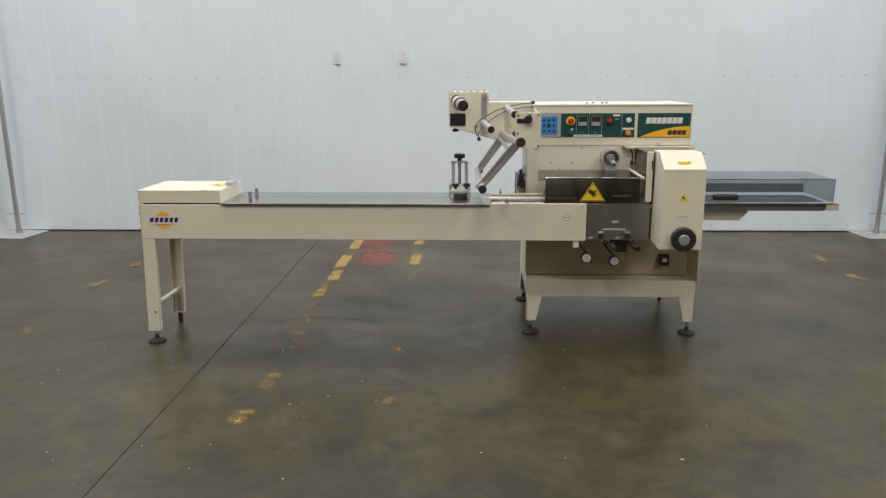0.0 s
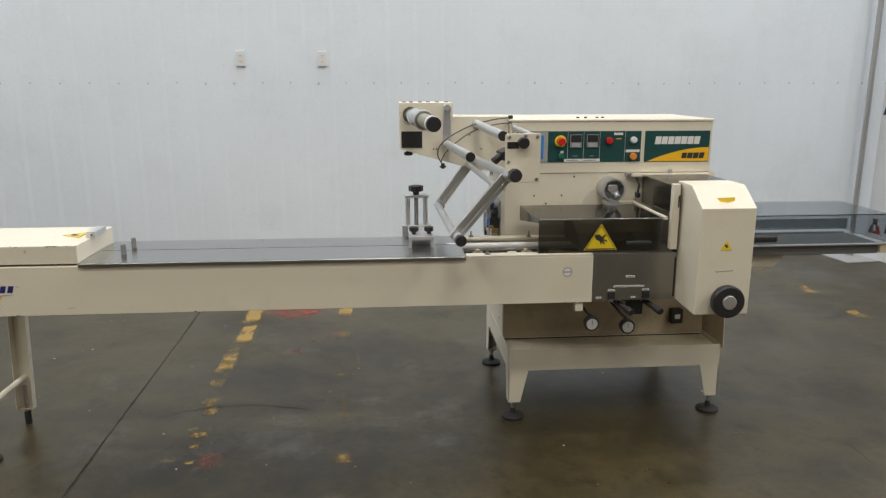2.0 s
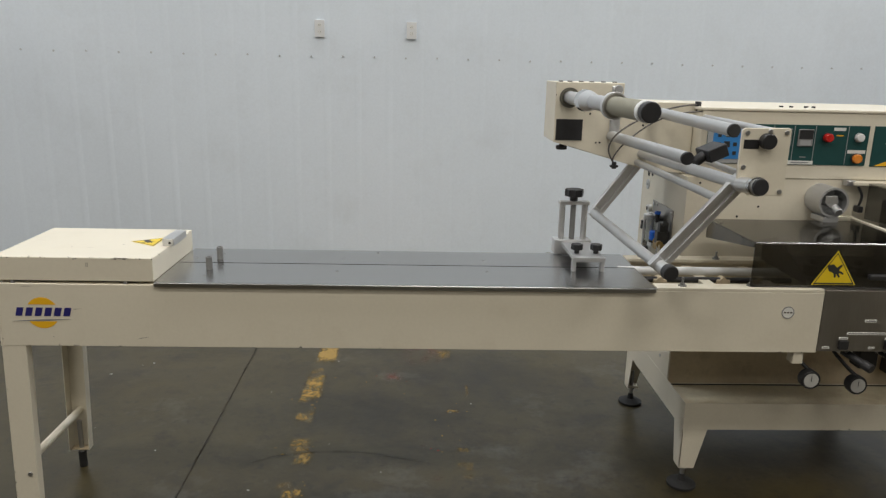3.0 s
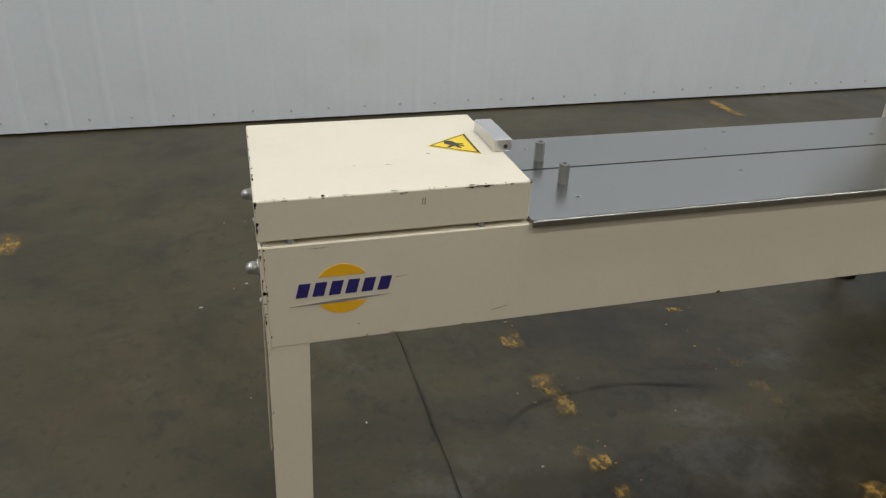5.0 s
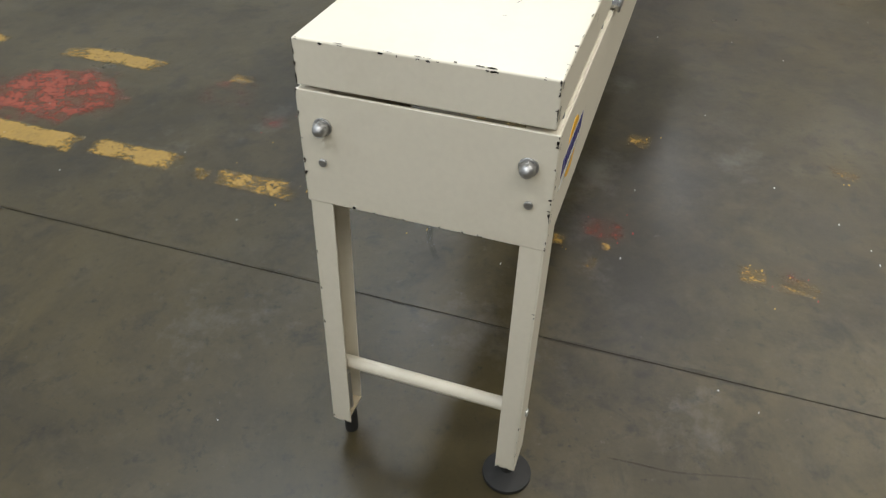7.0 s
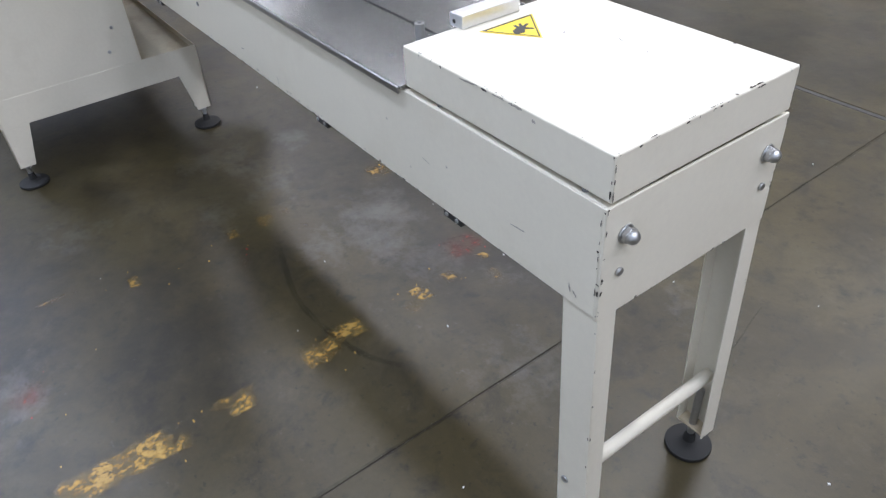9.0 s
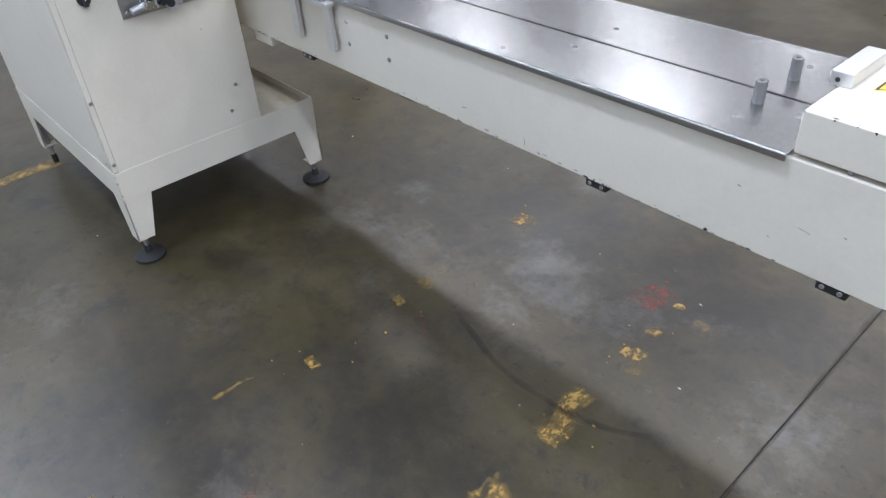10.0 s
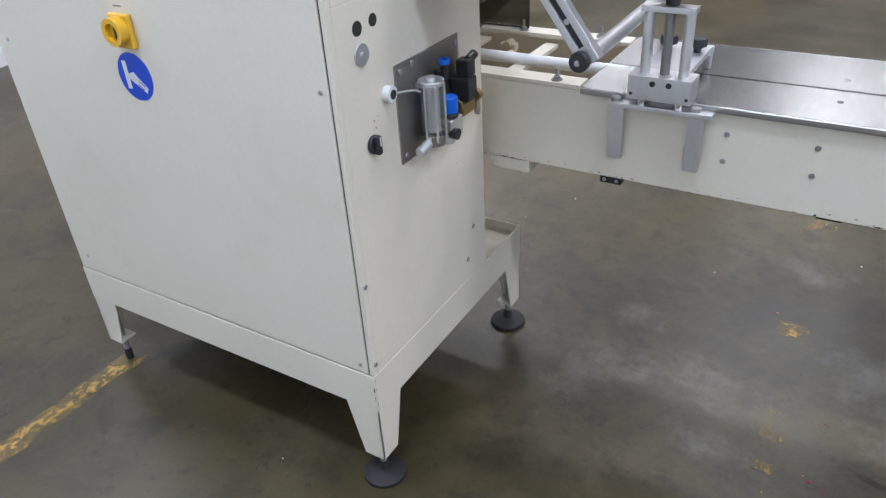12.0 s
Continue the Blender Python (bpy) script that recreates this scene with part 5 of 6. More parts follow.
cyl(bm, (PX - 0.036, 0.608, 0.998), (PX - 0.036, 0.575, 1.006), 0.011, 14)
part("solenoid_plug", bm, BLACK, airp)
bm = box(B(), PX - 0.052, PX - 0.006, 0.602, 0.662, 0.884, 0.912, 0.003)
cyl(bm, (PX - 0.048, 0.60, 0.915), (PX - 0.048, 0.585, 0.915), 0.014, 14)
cyl(bm, (PX - 0.036, 0.668, 0.91), (PX - 0.036, 0.66, 0.91), 0.016, 14)
part("brass_valve", bm, BRASS, airp, "brass valve body")
bm = cyl(B(), (PX - 0.05, 0.592, 0.915), (PX - 0.05, 0.592, 0.868), 0.008, 12)
part("outlet_fitting", bm, CHROME, airp)
part("cable", tube(B(), [(PX - 0.016, 0.874, 1.008), (PX - 0.03, 0.83, 1.002), (PX - 0.034, 0.81, 0.992)], 0.003), ROLLER, airp)
for y, z, r in ((0.955, 1.159, 0.0145), (0.904, 1.163, 0.0125)):
    part("flank_hole", cyl(B(), (PX + 0.002, y, z), (PX - 0.0012, y, z), r, 20), DARK, machine)
bm = cyl(B(), (PX, 0.951, 1.109), (PX - 0.004, 0.951, 1.109), 0.022, 24, bevel=0.001)
cyl(bm, (PX - 0.004, 0.951, 1.109), (PX - 0.009, 0.951, 1.109), 0.006, 12)
part("grey_disc", bm, ROLLER, machine)
bm = cyl(B(), (PX, 0.884, 1.010), (PX - 0.018, 0.884, 1.010), 0.0175, 12, bevel=0.002)
g = part("cable_gland", bm, WHITE_PLASTIC, machine)
part("gland_hole", cyl(B(), (PX - 0.017, 0.884, 1.010), (PX - 0.0192, 0.884, 1.010), 0.010, 14), DARK, g)
bm = cyl(B(), (PX, 0.945, 0.923), (PX - 0.008, 0.945, 0.923), 0.020, 20, bevel=0.002)
box(bm, PX - 0.020, PX - 0.006, 0.938, 0.952, 0.903, 0.943, 0.003)
s = part("rotary_switch", bm, BLACK, machine)
part("switch_mark", box(B(), PX - 0.0208, PX - 0.020, 0.9435, 0.9465, 0.922, 0.941), LABEL, s)
for y, z in ((0.546, 0.519), (0.582, 0.431), (1.03, 0.62), (1.03, 0.40)):
    screw(machine, (PX, y, z), "x", 0.0065, -0.003)
scratches(machine, [((PX - 0.0002, 0.936, 0.972), (PX - 0.0002, 0.931, 0.966), 0.004, (-1, 0, 0)), ((PX - 0.0002, 0.922, 0.975), (PX - 0.0002, 0.918, 0.973), 0.003, (-1, 0, 0)), ((PX - 0.0002, 0.934, 0.955), (PX - 0.0002, 0.926, 0.950), 0.003, (-1, 0, 0)),
                    ((PX - 0.0002, 0.62, 0.74), (PX - 0.0002, 0.615, 0.738), 0.003, (-1, 0, 0))], "small rusty stains", RUST)
# rear door: main switch and blue sign
DY = CY1 + 0.002
sw_ = part("main_switch", box(B(), 2.935, 3.000, DY, DY + 0.014, 1.090, 1.165, 0.005), SWITCH_YELLOW, machine, "yellow rotary main switch")
bm = ring(B(), (2.967, 0, 1.131), "y", 0.030, 0.019, DY + 0.012, DY + 0.036, 32)
cyl(bm, (2.967, DY + 0.012, 1.131), (2.967, DY + 0.024, 1.131), 0.022, 24)
part("switch_collar", bm, SWITCH_YELLOW, sw_)
part("switch_hole", box(B(), 2.961, 2.973, DY + 0.0235, DY + 0.0250, 1.113, 1.143), DARK, sw_)
part("switch_print", box(B(), 2.96, 2.985, DY, DY + 0.0008, 1.176, 1.180), LOGO_GREY, machine)
sign = part("round_sign", cyl(B(), (2.978, DY, 1.023), (2.978, DY + 0.001, 1.023), 0.055, 40), SIGN_BLUE, machine, "round blue sign with a white mark")
part("sign_mark", prism(B(), [(2.998, 0.993), (3.011, 0.993), (3.011, 1.057), (2.998, 1.057)], "y", DY + 0.001, DY + 0.0016), LABEL, sign)
part("sign_mark", prism(B(), [(2.997, 1.028), (2.980, 1.034), (2.966, 1.020), (2.943, 1.000), (2.950, 0.988), (2.972, 1.002), (2.986, 1.010), (2.997, 1.016)], "y", DY + 0.001, DY + 0.0018), LABEL, sign)
for x0, z0 in ((2.966, 1.0165), (2.972, 1.0085)):
    part("sign_gap", prism(B(), [(x0, z0), (x0 - 0.016, z0 - 0.012), (x0 - 0.0145, z0 - 0.0142), (x0 + 0.0015, z0 - 0.0022)], "y", DY + 0.0017, DY + 0.0021), SIGN_BLUE, sign)
for x, z in ((3.44, 0.42), (2.445, 0.395), (3.44, 1.06), (2.445, 1.06)):
    screw(machine, (x, DY, z), "y", 0.005, 0.002)

# ---- product guide clamped over the table ----
clamp = thing("product_guide", (1.966, 0.44, 0.75), "adjustable aluminium product guide with black knobs, clamped behind the table", "guide")
part("cross_bar", box(B(), 1.846, 2.083, 0.4455, 0.476, 0.886, 0.898, 0.0015), ALU, clamp)
for x in (1.884, 2.066):
    part("drop_bar", box(B(), x - 0.0175, x + 0.0175, 0.4415, 0.4545, 0.748, 0.886, 0.001), ALU, clamp)
    part("bolt", cyl(B(), (x, 0.461, 0.898), (x, 0.461, 0.906), 0.012, 6), ZINC, clamp)
for x in (1.925, 2.008):
    part("stand_off", cyl(B(), (x, 0.458, 0.898), (x, 0.458, 0.914), 0.0105, 14), CHROME, clamp)
blk = part("slide_block", box(B(), 1.896, 2.038, 0.418, 0.478, 0.913, 0.968, 0.0015), ALU, clamp, "aluminium slide block")
for x, z in ((1.905, 0.926), (2.029, 0.926)):
    part("set_screw", cyl(B(), (x, 0.4775, z), (x, 0.4786, z), 0.004, 10), DARK, blk)
for x in (1.946, 1.982):
    part("set_screw", cyl(B(), (x, 0.478, 0.953), (x, 0.480, 0.953), 0.0065, 12), DARK, blk)
for x in (1.924, 2.010):
    part("guide_post", cyl(B(), (x, 0.446, 0.966), (x, 0.446, 1.106), 0.0115, 18), ALU, clamp)
part("lead_screw", cyl(B(), (1.966, 0.446, 0.966), (1.966, 0.446, 1.132), 0.0105, 18), PIN_GREY, clamp, "dark threaded lead screw")
part("top_plate", box(B(), 1.910, 2.026, 0.428, 0.464, 1.104, 1.117, 0.0015), ALU, clamp)
knob(clamp, (1.965, 0.444, 1.118), 0.034, 0.045)
part("arm_plate", box(B(), 1.922, 2.032, 0.195, 0.42, 0.948, 0.962, 0.0015), ROLLER, clamp)
part("end_bar", box(B(), 1.918, 2.036, 0.180, 0.1945, 0.945, 0.962, 0.0015), ROLLER, clamp)
for x in (1.940, 2.010):
    knob(clamp, (x + 0.005, 0.245, 0.962), 0.0205, 0.034)
for x in (1.926, 2.028):
    part("guide_foot", box(B(), x - 0.007, x + 0.007, 0.184, 0.206, 0.9092, 0.9448, 0.002), ROLLER, clamp)

# ---- the film unwinder over the infeed ----
unwinder = thing("film_unwinder", (2.15, 0.45, 1.0), "cream film unwinder arm with reel shaft and grey rollers", "unwinder")
ARM = [(1.892, 1.330), (1.892, 1.558), (2.157, 1.558), (2.157, 1.490), (2.438, 1.490), (2.438, 1.215), (2.285, 1.222)]
arm_b = part("arm_housing", prism(B(), ARM, "y", 0.552, 0.775, 0.003), CREAM, unwinder, "cream sheet-metal arm")
chips(arm_b, [((1.892, 0.552, 1.33), (1.892, 0.552, 1.558), (-1, 0, 0), (0, -1, 0), 4)], 41)
part("window", box(B(), 1.900, 2.003, 0.5495, 0.553, 1.337, 1.418), BLACK, arm_b, "dark inspection window")
for x, y in ((1.915, 0.585), (1.950, 0.585), (1.995, 0.59), (2.035, 0.585), (2.08, 0.585), (2.125, 0.585)):
    part("cap_screw", cyl(B(), (x, y, 1.557), (x, y, 1.563), 0.0095, 12), PIN_GREY, arm_b)
for x, z in ((2.06, 1.33), (2.075, 1.33), (2.24, 1.40), (2.30, 1.33), (2.03, 1.44)):
    part("screw_hole", cyl(B(), (x, 0.553, z), (x, 0.5508, z), 0.004, 10), DARK, arm_b)
knob_b = B()
cyl(knob_b, (1.935, 0.60, 1.296), (1.935, 0.60, 1.312), 0.022, 20, bevel=0.003)
cyl(knob_b, (1.935, 0.60, 1.310), (1.935, 0.60, 1.322), 0.009, 12)
part("lock_knob", knob_b, BLACK, unwinder)
# reel shaft: y runs from the arm to the free end
SA, SB = Vector((1.945, 0.552, 1.500)), Vector((2.003, -0.290, 1.498))


def along(y):
    return SA.lerp(SB, (SA.y - y) / (SA.y - SB.y))


def shaft(name, y0, y1, r, mat, r2=None, bevel=0.0, label=""):
    return part(name, cyl(B(), along(y0), along(y1), r, 32, r2, bevel), mat, unwinder, label)


part("shaft_bush", ring(B(), (SA.x, 0, SA.z), "y", 0.038, 0.027, 0.538, 0.5515), OLIVE, unwinder, "dull olive shaft bush")
shaft("reel_shaft", 0.5515, 0.38, 0.0245, ROLLER)
shaft("cone_flange", 0.385, 0.345, 0.029, CHROME, 0.039, label="bright turned cone flange")
shaft("cone_flange", 0.345, 0.305, 0.039, CHROME, 0.037, 0.001)
shaft("cone_flange", 0.305, 0.235, 0.037, ALU, 0.0265)
shaft("reel_shaft", 0.236, 0.034, 0.0255, ROLLER)
shaft("stop_flange", 0.036, 0.012, 0.043, ALU, bevel=0.002)
shaft("flange_face", 0.0118, 0.009, 0.037, STEEL_DARK)
shaft("core_tube", 0.009, -0.237, 0.0295, CARDBOARD, label="olive grey core tube")
shaft("white_ring", -0.235, -0.258, 0.0312, WHITE_PLASTIC, bevel=0.003)
shaft("end_knob", -0.257, -0.290, 0.0295, BLACK, bevel=0.004)
bm = box(B(), 2.106, 2.146, 0.536, 0.5515, 1.36, 1.548, 0.004)
part("brake_lever", bm, ALU, unwinder)
bm = cyl(B(), (2.126, 0.536, 1.535), (2.126, 0.515, 1.535), 0.017, 18, bevel=0.002)
part("lever_boss", bm, ROLLER, unwinder)


def roller(name, p, q, r, cap=True, mat=None, cap_r=None):
    ob = part(name, cyl(B(), p, q, r, 24, bevel=0.0015), mat or ROLLER, unwinder)
    if cap:
        d = (Vector(q) - Vector(p)).normalized()
        part("end_cap", cyl(B(), q, Vector(q) + d * 0.012, cap_r or r * 1.04, 24, bevel=0.003), BLACK, ob)
    return ob


roller("roller", (2.118, 0.55, 1.358), (2.158, -0.165, 1.361), 0.019)
roller("roller", (2.272, 0.55, 1.455), (2.291, -0.156, 1.444), 0.0195)
roller("roller", (2.245, 0.56, 1.290), (2.306, -0.215, 1.294), 0.0185, cap=False)
roller("roller", (2.230, 0.56, 1.255), (2.262, -0.16, 1.243), 0.0125, cap=False)
roller("roller", (2.082, 0.59, 1.042), (2.098, -0.195, 1.038), 0.0175, cap=False)
roller("clamp_roller", (2.306, -0.215, 1.294), (2.319, -0.306, 1.301), 0.0225, True, ALU, 0.0245)
part("roller_collar", ring(B(), (2.318, 0, 1.3005), "y", 0.0275, 0.018, -0.300, -0.284), CHROME, unwinder)
part("lower_hub", cyl(B(), (2.104, -0.182, 1.037), (2.110, -0.238, 1.035), 0.0195, 20, bevel=0.003), ALU, unwinder)
part("lower_knob", cyl(B(), (2.110, -0.236, 1.035), (2.113, -0.266, 1.034), 0.0235, 24, bevel=0.004), BLACK, unwinder)
part("rear_knob", cyl(B(), (2.099, 0.610, 1.032), (2.100, 0.630, 1.032), 0.0215, 24, bevel=0.003), BLACK, unwinder)
part("knob_bolt", cyl(B(), (2.1, 0.628, 1.032), (2.1, 0.635, 1.032), 0.006, 12), ZINC, unwinder)


def link(p, q, web, thick, w, gap):
    """A hinged link: two parallel flat bars, joined at both ends, in a plane of constant y."""
    p, q = Vector(p), Vector(q)
    d = (q - p).normalized()
    n = Vector((d.z, 0, -d.x))
    for s in (-1, 1):
        bm = B()
        c = [p + n * s * gap - d * 0.018, q + n * s * gap + d * 0.018]
        pts = [(c[0] + n * w), (c[1] + n * w), (c[1] - n * w), (c[0] - n * w)]
        prism(bm, [(v.x, v.z) for v in pts], "y", p.y - thick / 2, p.y + thick / 2, 0.0015)
        part("link_bar", bm, ALU, unwinder)
    for c in (p, q):
        bm = B()
        e = d * 0.02
        pts = [c + n * (gap + w) + e, c - n * (gap + w) + e, c - n * (gap + w) - e, c + n * (gap + w) - e]
        prism(bm, [(v.x, v.z) for v in pts], "y", p.y - thick * 0.65, p.y + thick * 0.65, 0.002)
        part("link_end", bm, ALU, unwinder)
    ends = ((-1, 0.02), (1, 0.02), (1, (q - p).length - 0.02), (-1, (q - p).length - 0.02))
    flat = [((p + n * s * 0.0062 + d * t).x, (p + n * s * 0.0062 + d * t).z) for s, t in ends]
    part("link_web", prism(B(), flat, "y", p.y - 0.004, p.y + 0.003), ALU, unwinder)
    part("link_cover", prism(B(), flat, "y", p.y + 0.0032, p.y + 0.006), web, unwinder)
    for t in (0.3, 0.62):
        c = p.lerp(q, t)
        part("link_bolt", cyl(B(), (c.x, c.y + 0.004, c.z), (c.x, c.y + 0.009, c.z), 0.0065, 12), ZINC, unwinder)


link((2.100, -0.180, 1.040), (2.312, -0.180, 1.290), DARK, 0.022, 0.0085, 0.0150)
link((2.090, 0.597, 1.042), (2.250, 0.597, 1.258), BLACK, 0.024, 0.0085, 0.0150)
# front plate
fp = part("front_plate", prism(B(), [(2.292, 1.450), (2.300, 1.456), (2.428, 1.458), (2.434, 1.452), (2.434, 1.262), (2.330, 1.262), (2.292, 1.300)], "y", -0.222, -0.210, 0.0015), CREAM, unwinder, "cream front plate")
slot = part("slot_window", box(B(), 2.299, 2.344, -0.2232, -0.2215, 1.398, 1.424), BLACK, fp)
part("plate_knob", cyl(B(), (2.361, -0.222, 1.421), (2.362, -0.250, 1.421), 0.0225, 24, bevel=0.004), BLACK, fp)
for x, z in ((2.306, 1.443), (2.420, 1.445), (2.372, 1.448), (2.305, 1.345), (2.420, 1.275)):
    screw(fp, (x, -0.222, z), "y", 0.007, -0.004)
for x, z in ((2.420, 1.44), (2.415, 1.285)):
    part("stay_rod", cyl(B(), (x + 0.03, 0.474, z), (x, -0.210, z), 0.0115, 16), ROLLER, unwinder)
bm = box(B(), -0.035, 0.035, -0.045, 0.045, -0.022, 0.022, 0.004)
cyl(bm, (-0.03, 0, 0), (-0.075, 0, -0.012), 0.018, 16)
bmesh.ops.transform(bm, matrix=pose(2.365, 0.16, 1.345, 0, -22, 8), verts=bm.verts)
part("print_mark_sensor", bm, BLACK, unwinder, "black print mark sensor")
# loose wires and their ends
part("wire", tube(B(), [(2.443, 0.536, 1.484), (2.35, 0.48, 1.478), (2.22, 0.42, 1.448), (2.10, 0.38, 1.385), (2.067, 0.378, 1.325), (2.092, 0.379, 1.268)], 0.0032, 8), WIRE, unwinder)
part("wire", tube(B(), [(2.46, 0.49, 1.462), (2.35, 0.44, 1.456), (2.23, 0.39, 1.424), (2.13, 0.37, 1.355), (2.087, 0.378, 1.295), (2.094, 0.379, 1.262)], 0.0028, 8), WIRE, unwinder)
bm = cyl(B(), (2.092, 0.379, 1.278), (2.092, 0.379, 1.252), 0.009, 12, bevel=0.002)
box(bm, 2.077, 2.107, 0.371, 0.387, 1.258, 1.266, 0.002)
part("wire_end", bm, BLACK, unwinder)
bm = cyl(B(), (2.443, 0.537, 1.456), (2.443, 0.537, 1.486), 0.006, 10)
cyl(bm, (2.443, 0.537, 1.478), (2.443, 0.537, 1.496), 0.012, 12, bevel=0.002)
part("wire_post", bm, BLACK, unwinder)

# ---- discharge conveyor ----
out = thing("discharge_conveyor", (3.85, 0.43, 0.76), "discharge conveyor under a grey tinted plastic hood", "conveyor")
DX0, DX1, DYA, DYB, DZ = 3.37, 4.268, 0.205, 0.615, 1.031
part("bed", box(B(), DX0, 4.231, 0.2165, 0.490, 0.832, 0.876, 0.002), BELT, out, "dark grey conveyor bed")
part("belt", box(B(), DX0, 4.24, 0.235, 0.475, 0.8765, 0.882, 0.001), BELT, out, "dark grey conveyor belt")
part("edge_rail", box(B(), DX0, 4.296, 0.195, 0.2145, 0.880, 0.887, 0.001), ALU, out)
part("edge_rail", box(B(), DX0, 4.231, 0.4905, 0.505, 0.860, 0.887, 0.001), LOGO_GREY, out)
part("end_block", box(B(), 4.232, 4.306, 0.200, 0.262, 0.838, 0.8785, 0.002), CREAM_DIRTY_SHADED, out)
part("end_roller", cyl(B(), (4.262, 0.264, 0.858), (4.262, 0.49, 0.858), 0.019, 18), ROLLER, out)
part("support_bracket", prism(B(), [(3.37, 0.760), (3.735, 0.760), (3.785, 0.815), (3.785, 0.841), (3.37, 0.841)], "y", 0.27, 0.60, 0.002), CREAM, out)
hood = part("hood", box(B(), 3.44, DX1, DYA, DYB, DZ - 0.004, DZ), GREY_SHEET, out, "grey tinted plastic hood")
for y in (DYA, DYB - 0.004):
    part("hood_side", box(B(), 3.44, DX1, y, y + 0.004, 0.888, DZ - 0.0045), GREY_SHEET, hood)
part("hood_end", box(B(), DX1 - 0.004, DX1, DYA + 0.0045, DYB - 0.0045, 0.888, DZ - 0.0045), GREY_SHEET, hood)
part("hood_edge", box(B(), 3.44, DX1 + 0.001, DYA - 0.002, DYA, DZ - 0.0035, DZ + 0.001), SMOKED_EDGE, hood)
part("hood_edge", box(B(), DX1 - 0.001, DX1 + 0.0015, DYA - 0.002, DYA + 0.001, 0.888, DZ - 0.0035), SMOKED_EDGE, hood)
part("inner_plate", box(B(), 3.44, 4.14, 0.34, 0.344, 0.933, 0.986), DARK_SHEET, out)
bm = box(B(), 3.532, 3.688, 0.168, 0.204, 0.905, 0.942, 0.013, 3)
box(bm, 3.56, 3.66, 0.198, 0.2049, 0.912, 0.935)
part("hood_handle", bm, BLACK, hood)
screw(out, (3.40, 0.27, 0.80), "y", 0.012, -0.012, BLACK, "bolt")

# ---- sockets on the wall ----
def wall_outlet(x, z):
    y = WALL_A + WALL_K * x - 0.0035
    o = thing("wall_outlet", (x, y, z - 0.06), "white surface-mounted double power outlet on the wall", "outlet", "outlets on the wall")
    part("back_box", box(B(), x - 0.036, x + 0.036, y - 0.012, y - 0.0005, z - 0.060, z + 0.060, 0.004), WHITE_PLASTIC, o)
    part("cover_plate", box(B(), x - 0.038, x + 0.038, y - 0.017, y - 0.0125, z - 0.062, z + 0.062, 0.002), WHITE_PLASTIC, o)
    for dz in (-0.024, 0.024):
        s = part("socket", cyl(B(), (x, y - 0.0165, z + dz), (x, y - 0.0185, z + dz), 0.017, 20), LABEL, o)
        for dx in (-0.006, 0.006):
            part("slot", box(B(), x + dx - 0.0012, x + dx + 0.0012, y - 0.0191, y - 0.0185, z + dz - 0.004, z + dz + 0.005), INK, s)


wall_outlet(0.602, 1.857)
wall_outlet(1.300, 1.857)

# ---- pipe stands and printed curtains at both sides ----
def stand(x, y, turn=0.0):
    o = thing("curtain_stand", (x, y, 0), "grey upright pole on a flat square steel base plate", "stand", "curtain stands")
    bm = box(B(), -0.24, 0.24, -0.27, 0.17, 0.0, 0.008, 0.002)
    bmesh.ops.transform(bm, matrix=pose(x, y, 0, 0, 0, turn), verts=bm.verts)
    part("base_plate", bm, PLATE, o)
    part("pole", cyl(B(), (x, y, 0.008), (x, y, 3.3), 0.024, 18), POLE, o)
    part("collar", cyl(B(), (x, y, 0.008), (x, y, 0.06), 0.03, 18, bevel=0.003), POLE, o)
    part("hook_bar", cyl(B(), (x - 0.09, y, 0.22), (x + 0.09, y, 0.22), 0.006, 10), POLE, o)
    return o


stand(6.35, 3.50, 6)
stand(6.40, 0.10, 8)
stand(-2.96, 3.30, -6)


def curtain(p, q, name, folds, flip):
    """A hanging sheet from p to q (x, y), gently folded, with a hem that spreads at the floor."""
    p, q = Vector((*p, 0)), Vector((*q, 0))
    d = (q - p).normalized()
    n = Vector((-d.y, d.x, 0)) * flip
    nu, nv, ln = 160, 24, (q - p).length
    bm = B()
    rows_ = []
    for j in range(nv + 1):
        z = 0.004 + 3.2 * j / nv
        sag = 0.10 * max(0.0, 1 - z / 0.35) ** 2
        line = []
        for i in range(nu + 1):
            s = i / nu * ln
            w = 0.018 * math.sin(s * folds) + 0.012 * math.sin(s * folds * 2.3 + 1.3)
            line.append(bm.verts.new(p + d * s + n * (w * (1 - 0.3 * j / nv) + sag) + Vector((0, 0, z))))
        rows_.append(line)
    for a, b in zip(rows_, rows_[1:]):
        for i in range(nu):
            bm.faces.new((a[i], a[i + 1], b[i + 1], b[i]))
    bmesh.ops.solidify(bm, geom=list(bm.faces), thickness=0.002)
    c = thing("printed_curtain", ((p.x + q.x) / 2, (p.y + q.y) / 2, 0), "white fabric backdrop curtain printed with small dark red and black marks", "curtain", "backdrop curtains")
    part("sheet", bm, CURTAIN, c)
    return c, p, d, n


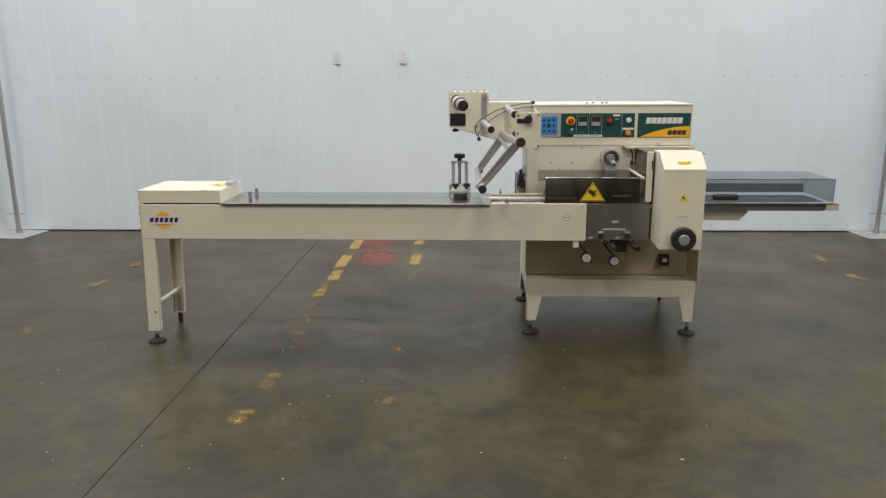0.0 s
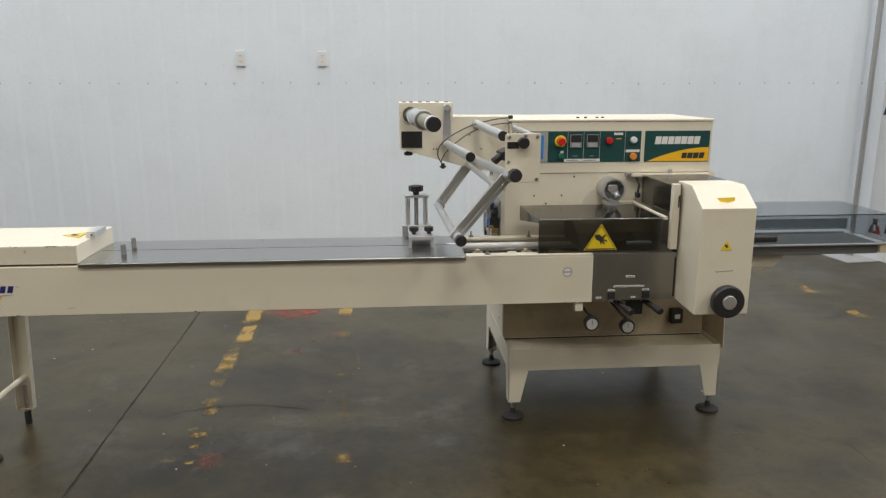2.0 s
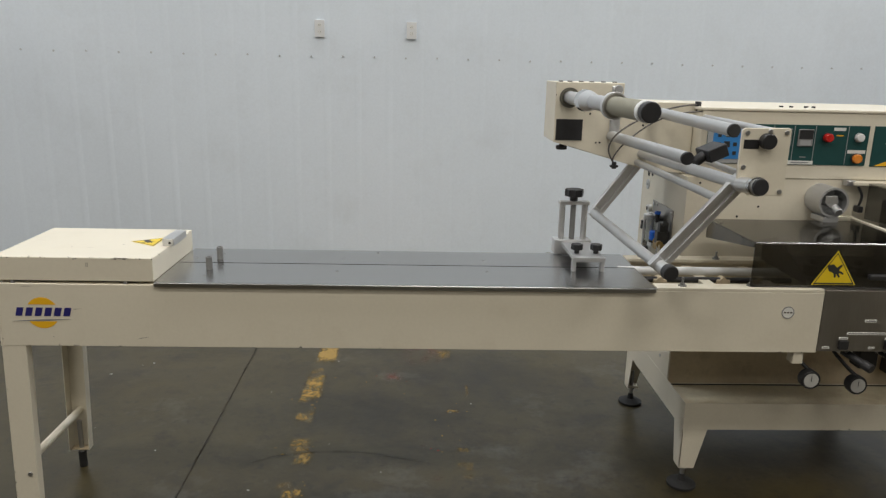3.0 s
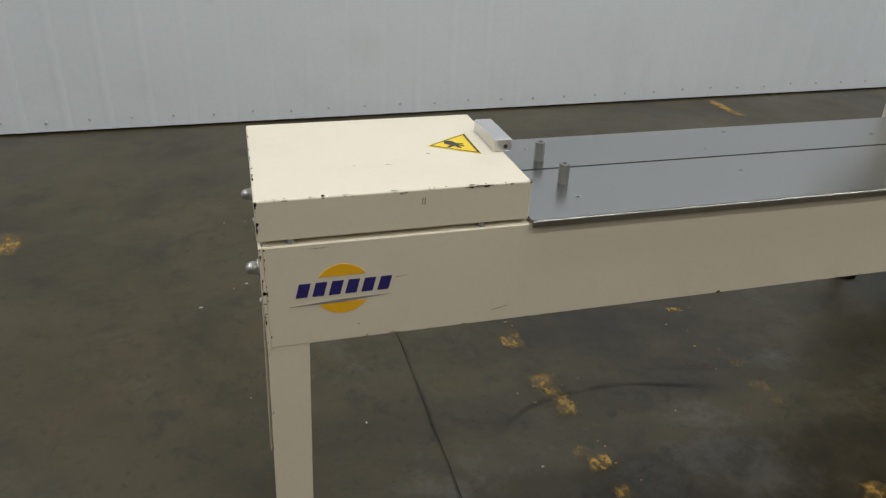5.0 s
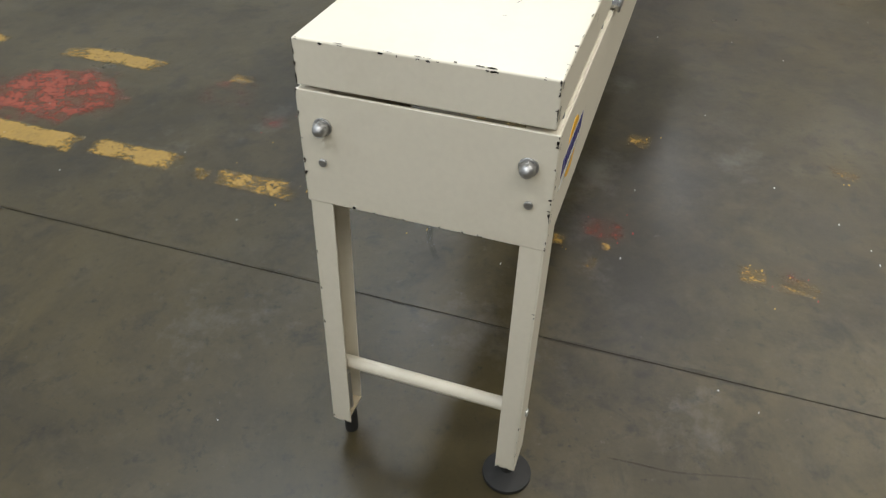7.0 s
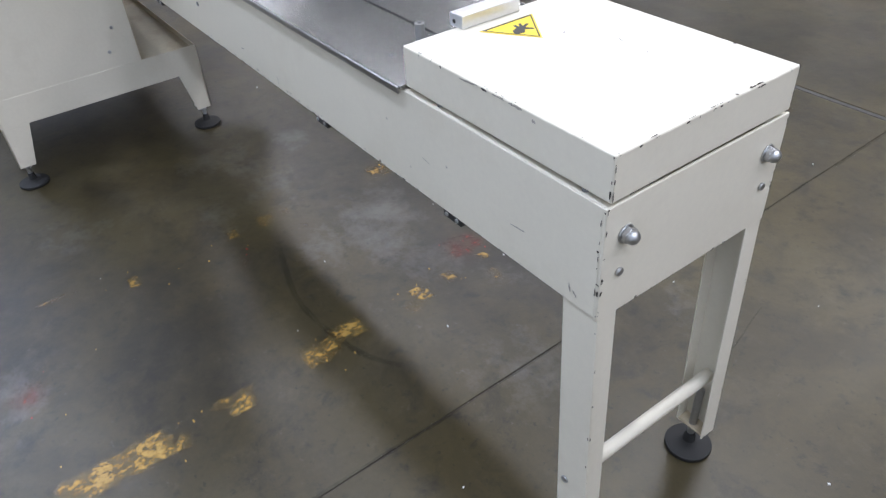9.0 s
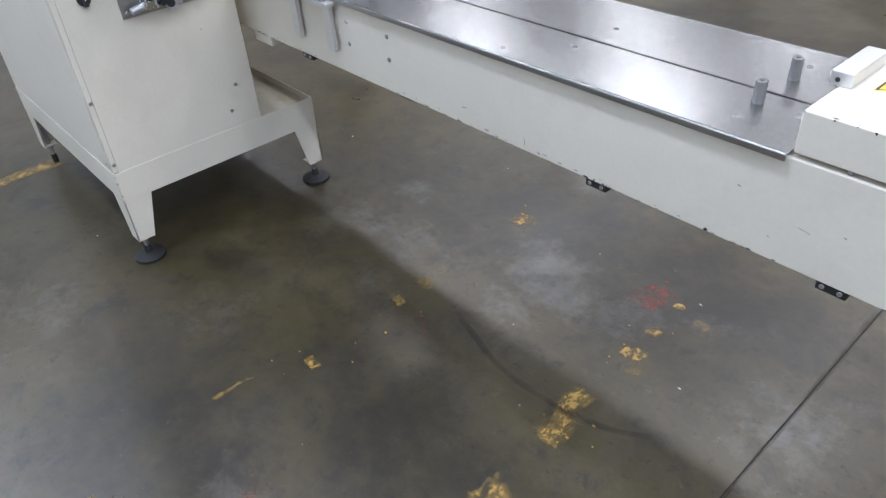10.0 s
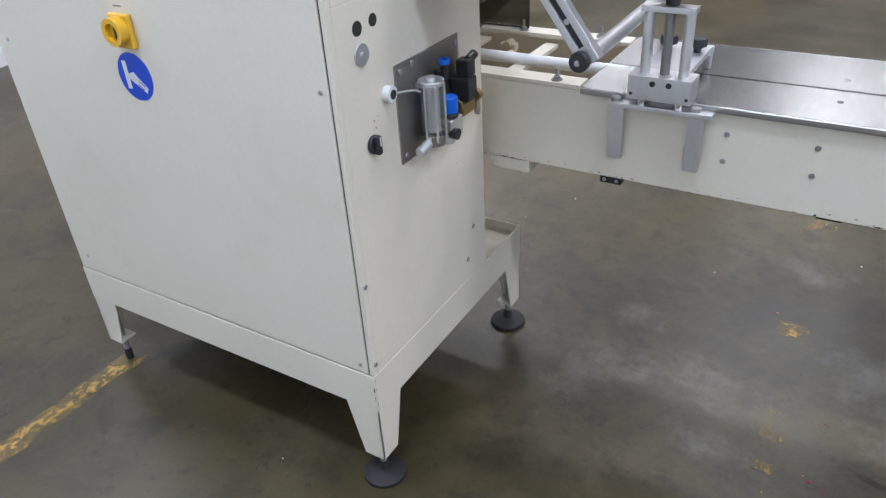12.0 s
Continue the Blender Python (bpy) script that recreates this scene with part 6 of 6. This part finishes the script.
def print_mark(c, p, d, n, s, z):
    """Dark red and black printed mark: three chunks round a gap, then a row of plain bars."""
    def flat(u0, u1, z0, z1, mat, name, lean=0.0):
        bm = B()
        pts = [(u0, z0), (u1, z0), (u1 + lean, z1), (u0 + lean, z1)]
        lo = [bm.verts.new(p + d * (s + u) + n * 0.036 + Vector((0, 0, z + v))) for u, v in pts]
        hi = [bm.verts.new(p + d * (s + u) + n * 0.037 + Vector((0, 0, z + v))) for u, v in pts]
        bm.faces.new(lo), bm.faces.new(hi)
        for i in range(4):
            bm.faces.new((lo[i], lo[(i + 1) % 4], hi[(i + 1) % 4], hi[i]))
        part(name, bm, mat, c)
    flat(-0.075, -0.03, -0.06, 0.02, PRINT_BLACK, "print_chunk", 0.02)
    flat(0.03, 0.075, -0.06, 0.02, PRINT_RED, "print_chunk", -0.02)
    flat(-0.03, 0.03, 0.025, 0.085, PRINT_BLACK, "print_chunk")
    flat(-0.02, 0.02, -0.06, -0.03, PRINT_RED, "print_chunk")
    for k in range(5):
        flat(0.12 + 0.085 * k, 0.18 + 0.085 * k, -0.035, 0.045, PRINT_BLACK, "print_bar", 0.008)


c, p, d, n = curtain((6.55, 3.56), (7.25, -1.6), "printed_curtain", 5.2, -1)
for k in range(5):
    for z in (0.29, 1.42, 2.5):
        print_mark(c, p, d, n, 0.12 + 1.05 * k, z)
c, p, d, n = curtain((-3.2, 3.36), (-3.7, -1.6), "printed_curtain", 5.2, 1)

# ---- crumbs and dust on the floor ----
rnd = random.Random(9)
bm = B()
for _ in range(55):
    x, y = rnd.uniform(-0.4, 3.2), rnd.uniform(-1.6, 2.4)
    r = rnd.choice((0.001, 0.0013, 0.0015, 0.002, 0.003))
    k = rnd.randint(4, 6)
    a0 = rnd.random() * 6
    wide = rnd.choice((1, 1, 2, 3.5))
    top = [bm.verts.new((x + wide * r * rnd.uniform(0.5, 1.3) * math.cos(a0 + 6.28 * i / k), y + r * rnd.uniform(0.5, 1.3) * math.sin(a0 + 6.28 * i / k), 0.003)) for i in range(k)]
    low = [bm.verts.new((v.co.x, v.co.y, 0.0)) for v in top]
    bm.faces.new(top)
    for i in range(k):
        bm.faces.new((top[i], top[(i + 1) % k], low[(i + 1) % k], low[i]))
solid("floor_crumbs", bm, WHITE_PLASTIC, "tiny pale crumbs and paint flakes on the concrete", "debris", kind="stuff")


def flecks(name, mat, label, spots, seed):
    """Loose flecks of old floor paint: middle x, y, spread, how many."""
    rnd = random.Random(seed)
    bm = B()
    for x, y, spread, count in spots:
        for _ in range(count):
            cx, cy = x + rnd.gauss(0, spread), y + rnd.gauss(0, spread)
            r, k, a0 = rnd.choice((0.0015, 0.002, 0.003, 0.003, 0.005)), rnd.randint(5, 8), rnd.random() * 6
            up = [bm.verts.new((cx + r * rnd.uniform(0.4, 2.0) * math.cos(a0 + 6.28 * i / k), cy + r * rnd.uniform(0.3, 1.0) * math.sin(a0 + 6.28 * i / k), 0.0022)) for i in range(k)]
            low = [bm.verts.new((v.co.x, v.co.y, 0.0)) for v in up]
            bm.faces.new(up)
            for i in range(k):
                bm.faces.new((up[i], up[(i + 1) % k], low[(i + 1) % k], low[i]))
    solid(name, bm, mat, label, "debris", kind="stuff")


flecks("yellow_paint_flecks", LOGO_OLD, "small flecks of old yellow floor paint on the concrete", ((0.86, 0.55, 0.07, 7), (0.88, 0.22, 0.05, 5), (0.9, 0.07, 0.05, 4), (1.54, 0.9, 0.06, 4), (1.56, 0.55, 0.05, 4), (1.6, -0.08, 0.06, 3), (0.87, 0.95, 0.06, 4), (1.3, 0.95, 0.25, 3), (0.9, -0.55, 0.06, 4), (0.9, -1.0, 0.06, 4), (1.63, -0.8, 0.05, 3)), 61)
flecks("red_paint_flecks", PRINT_RED, "small flecks of old red floor paint on the concrete", ((0.99, -0.04, 0.06, 6), (1.45, 0.55, 0.05, 2), (0.95, -0.65, 0.06, 3), (1.25, 1.3, 0.07, 3)), 62)
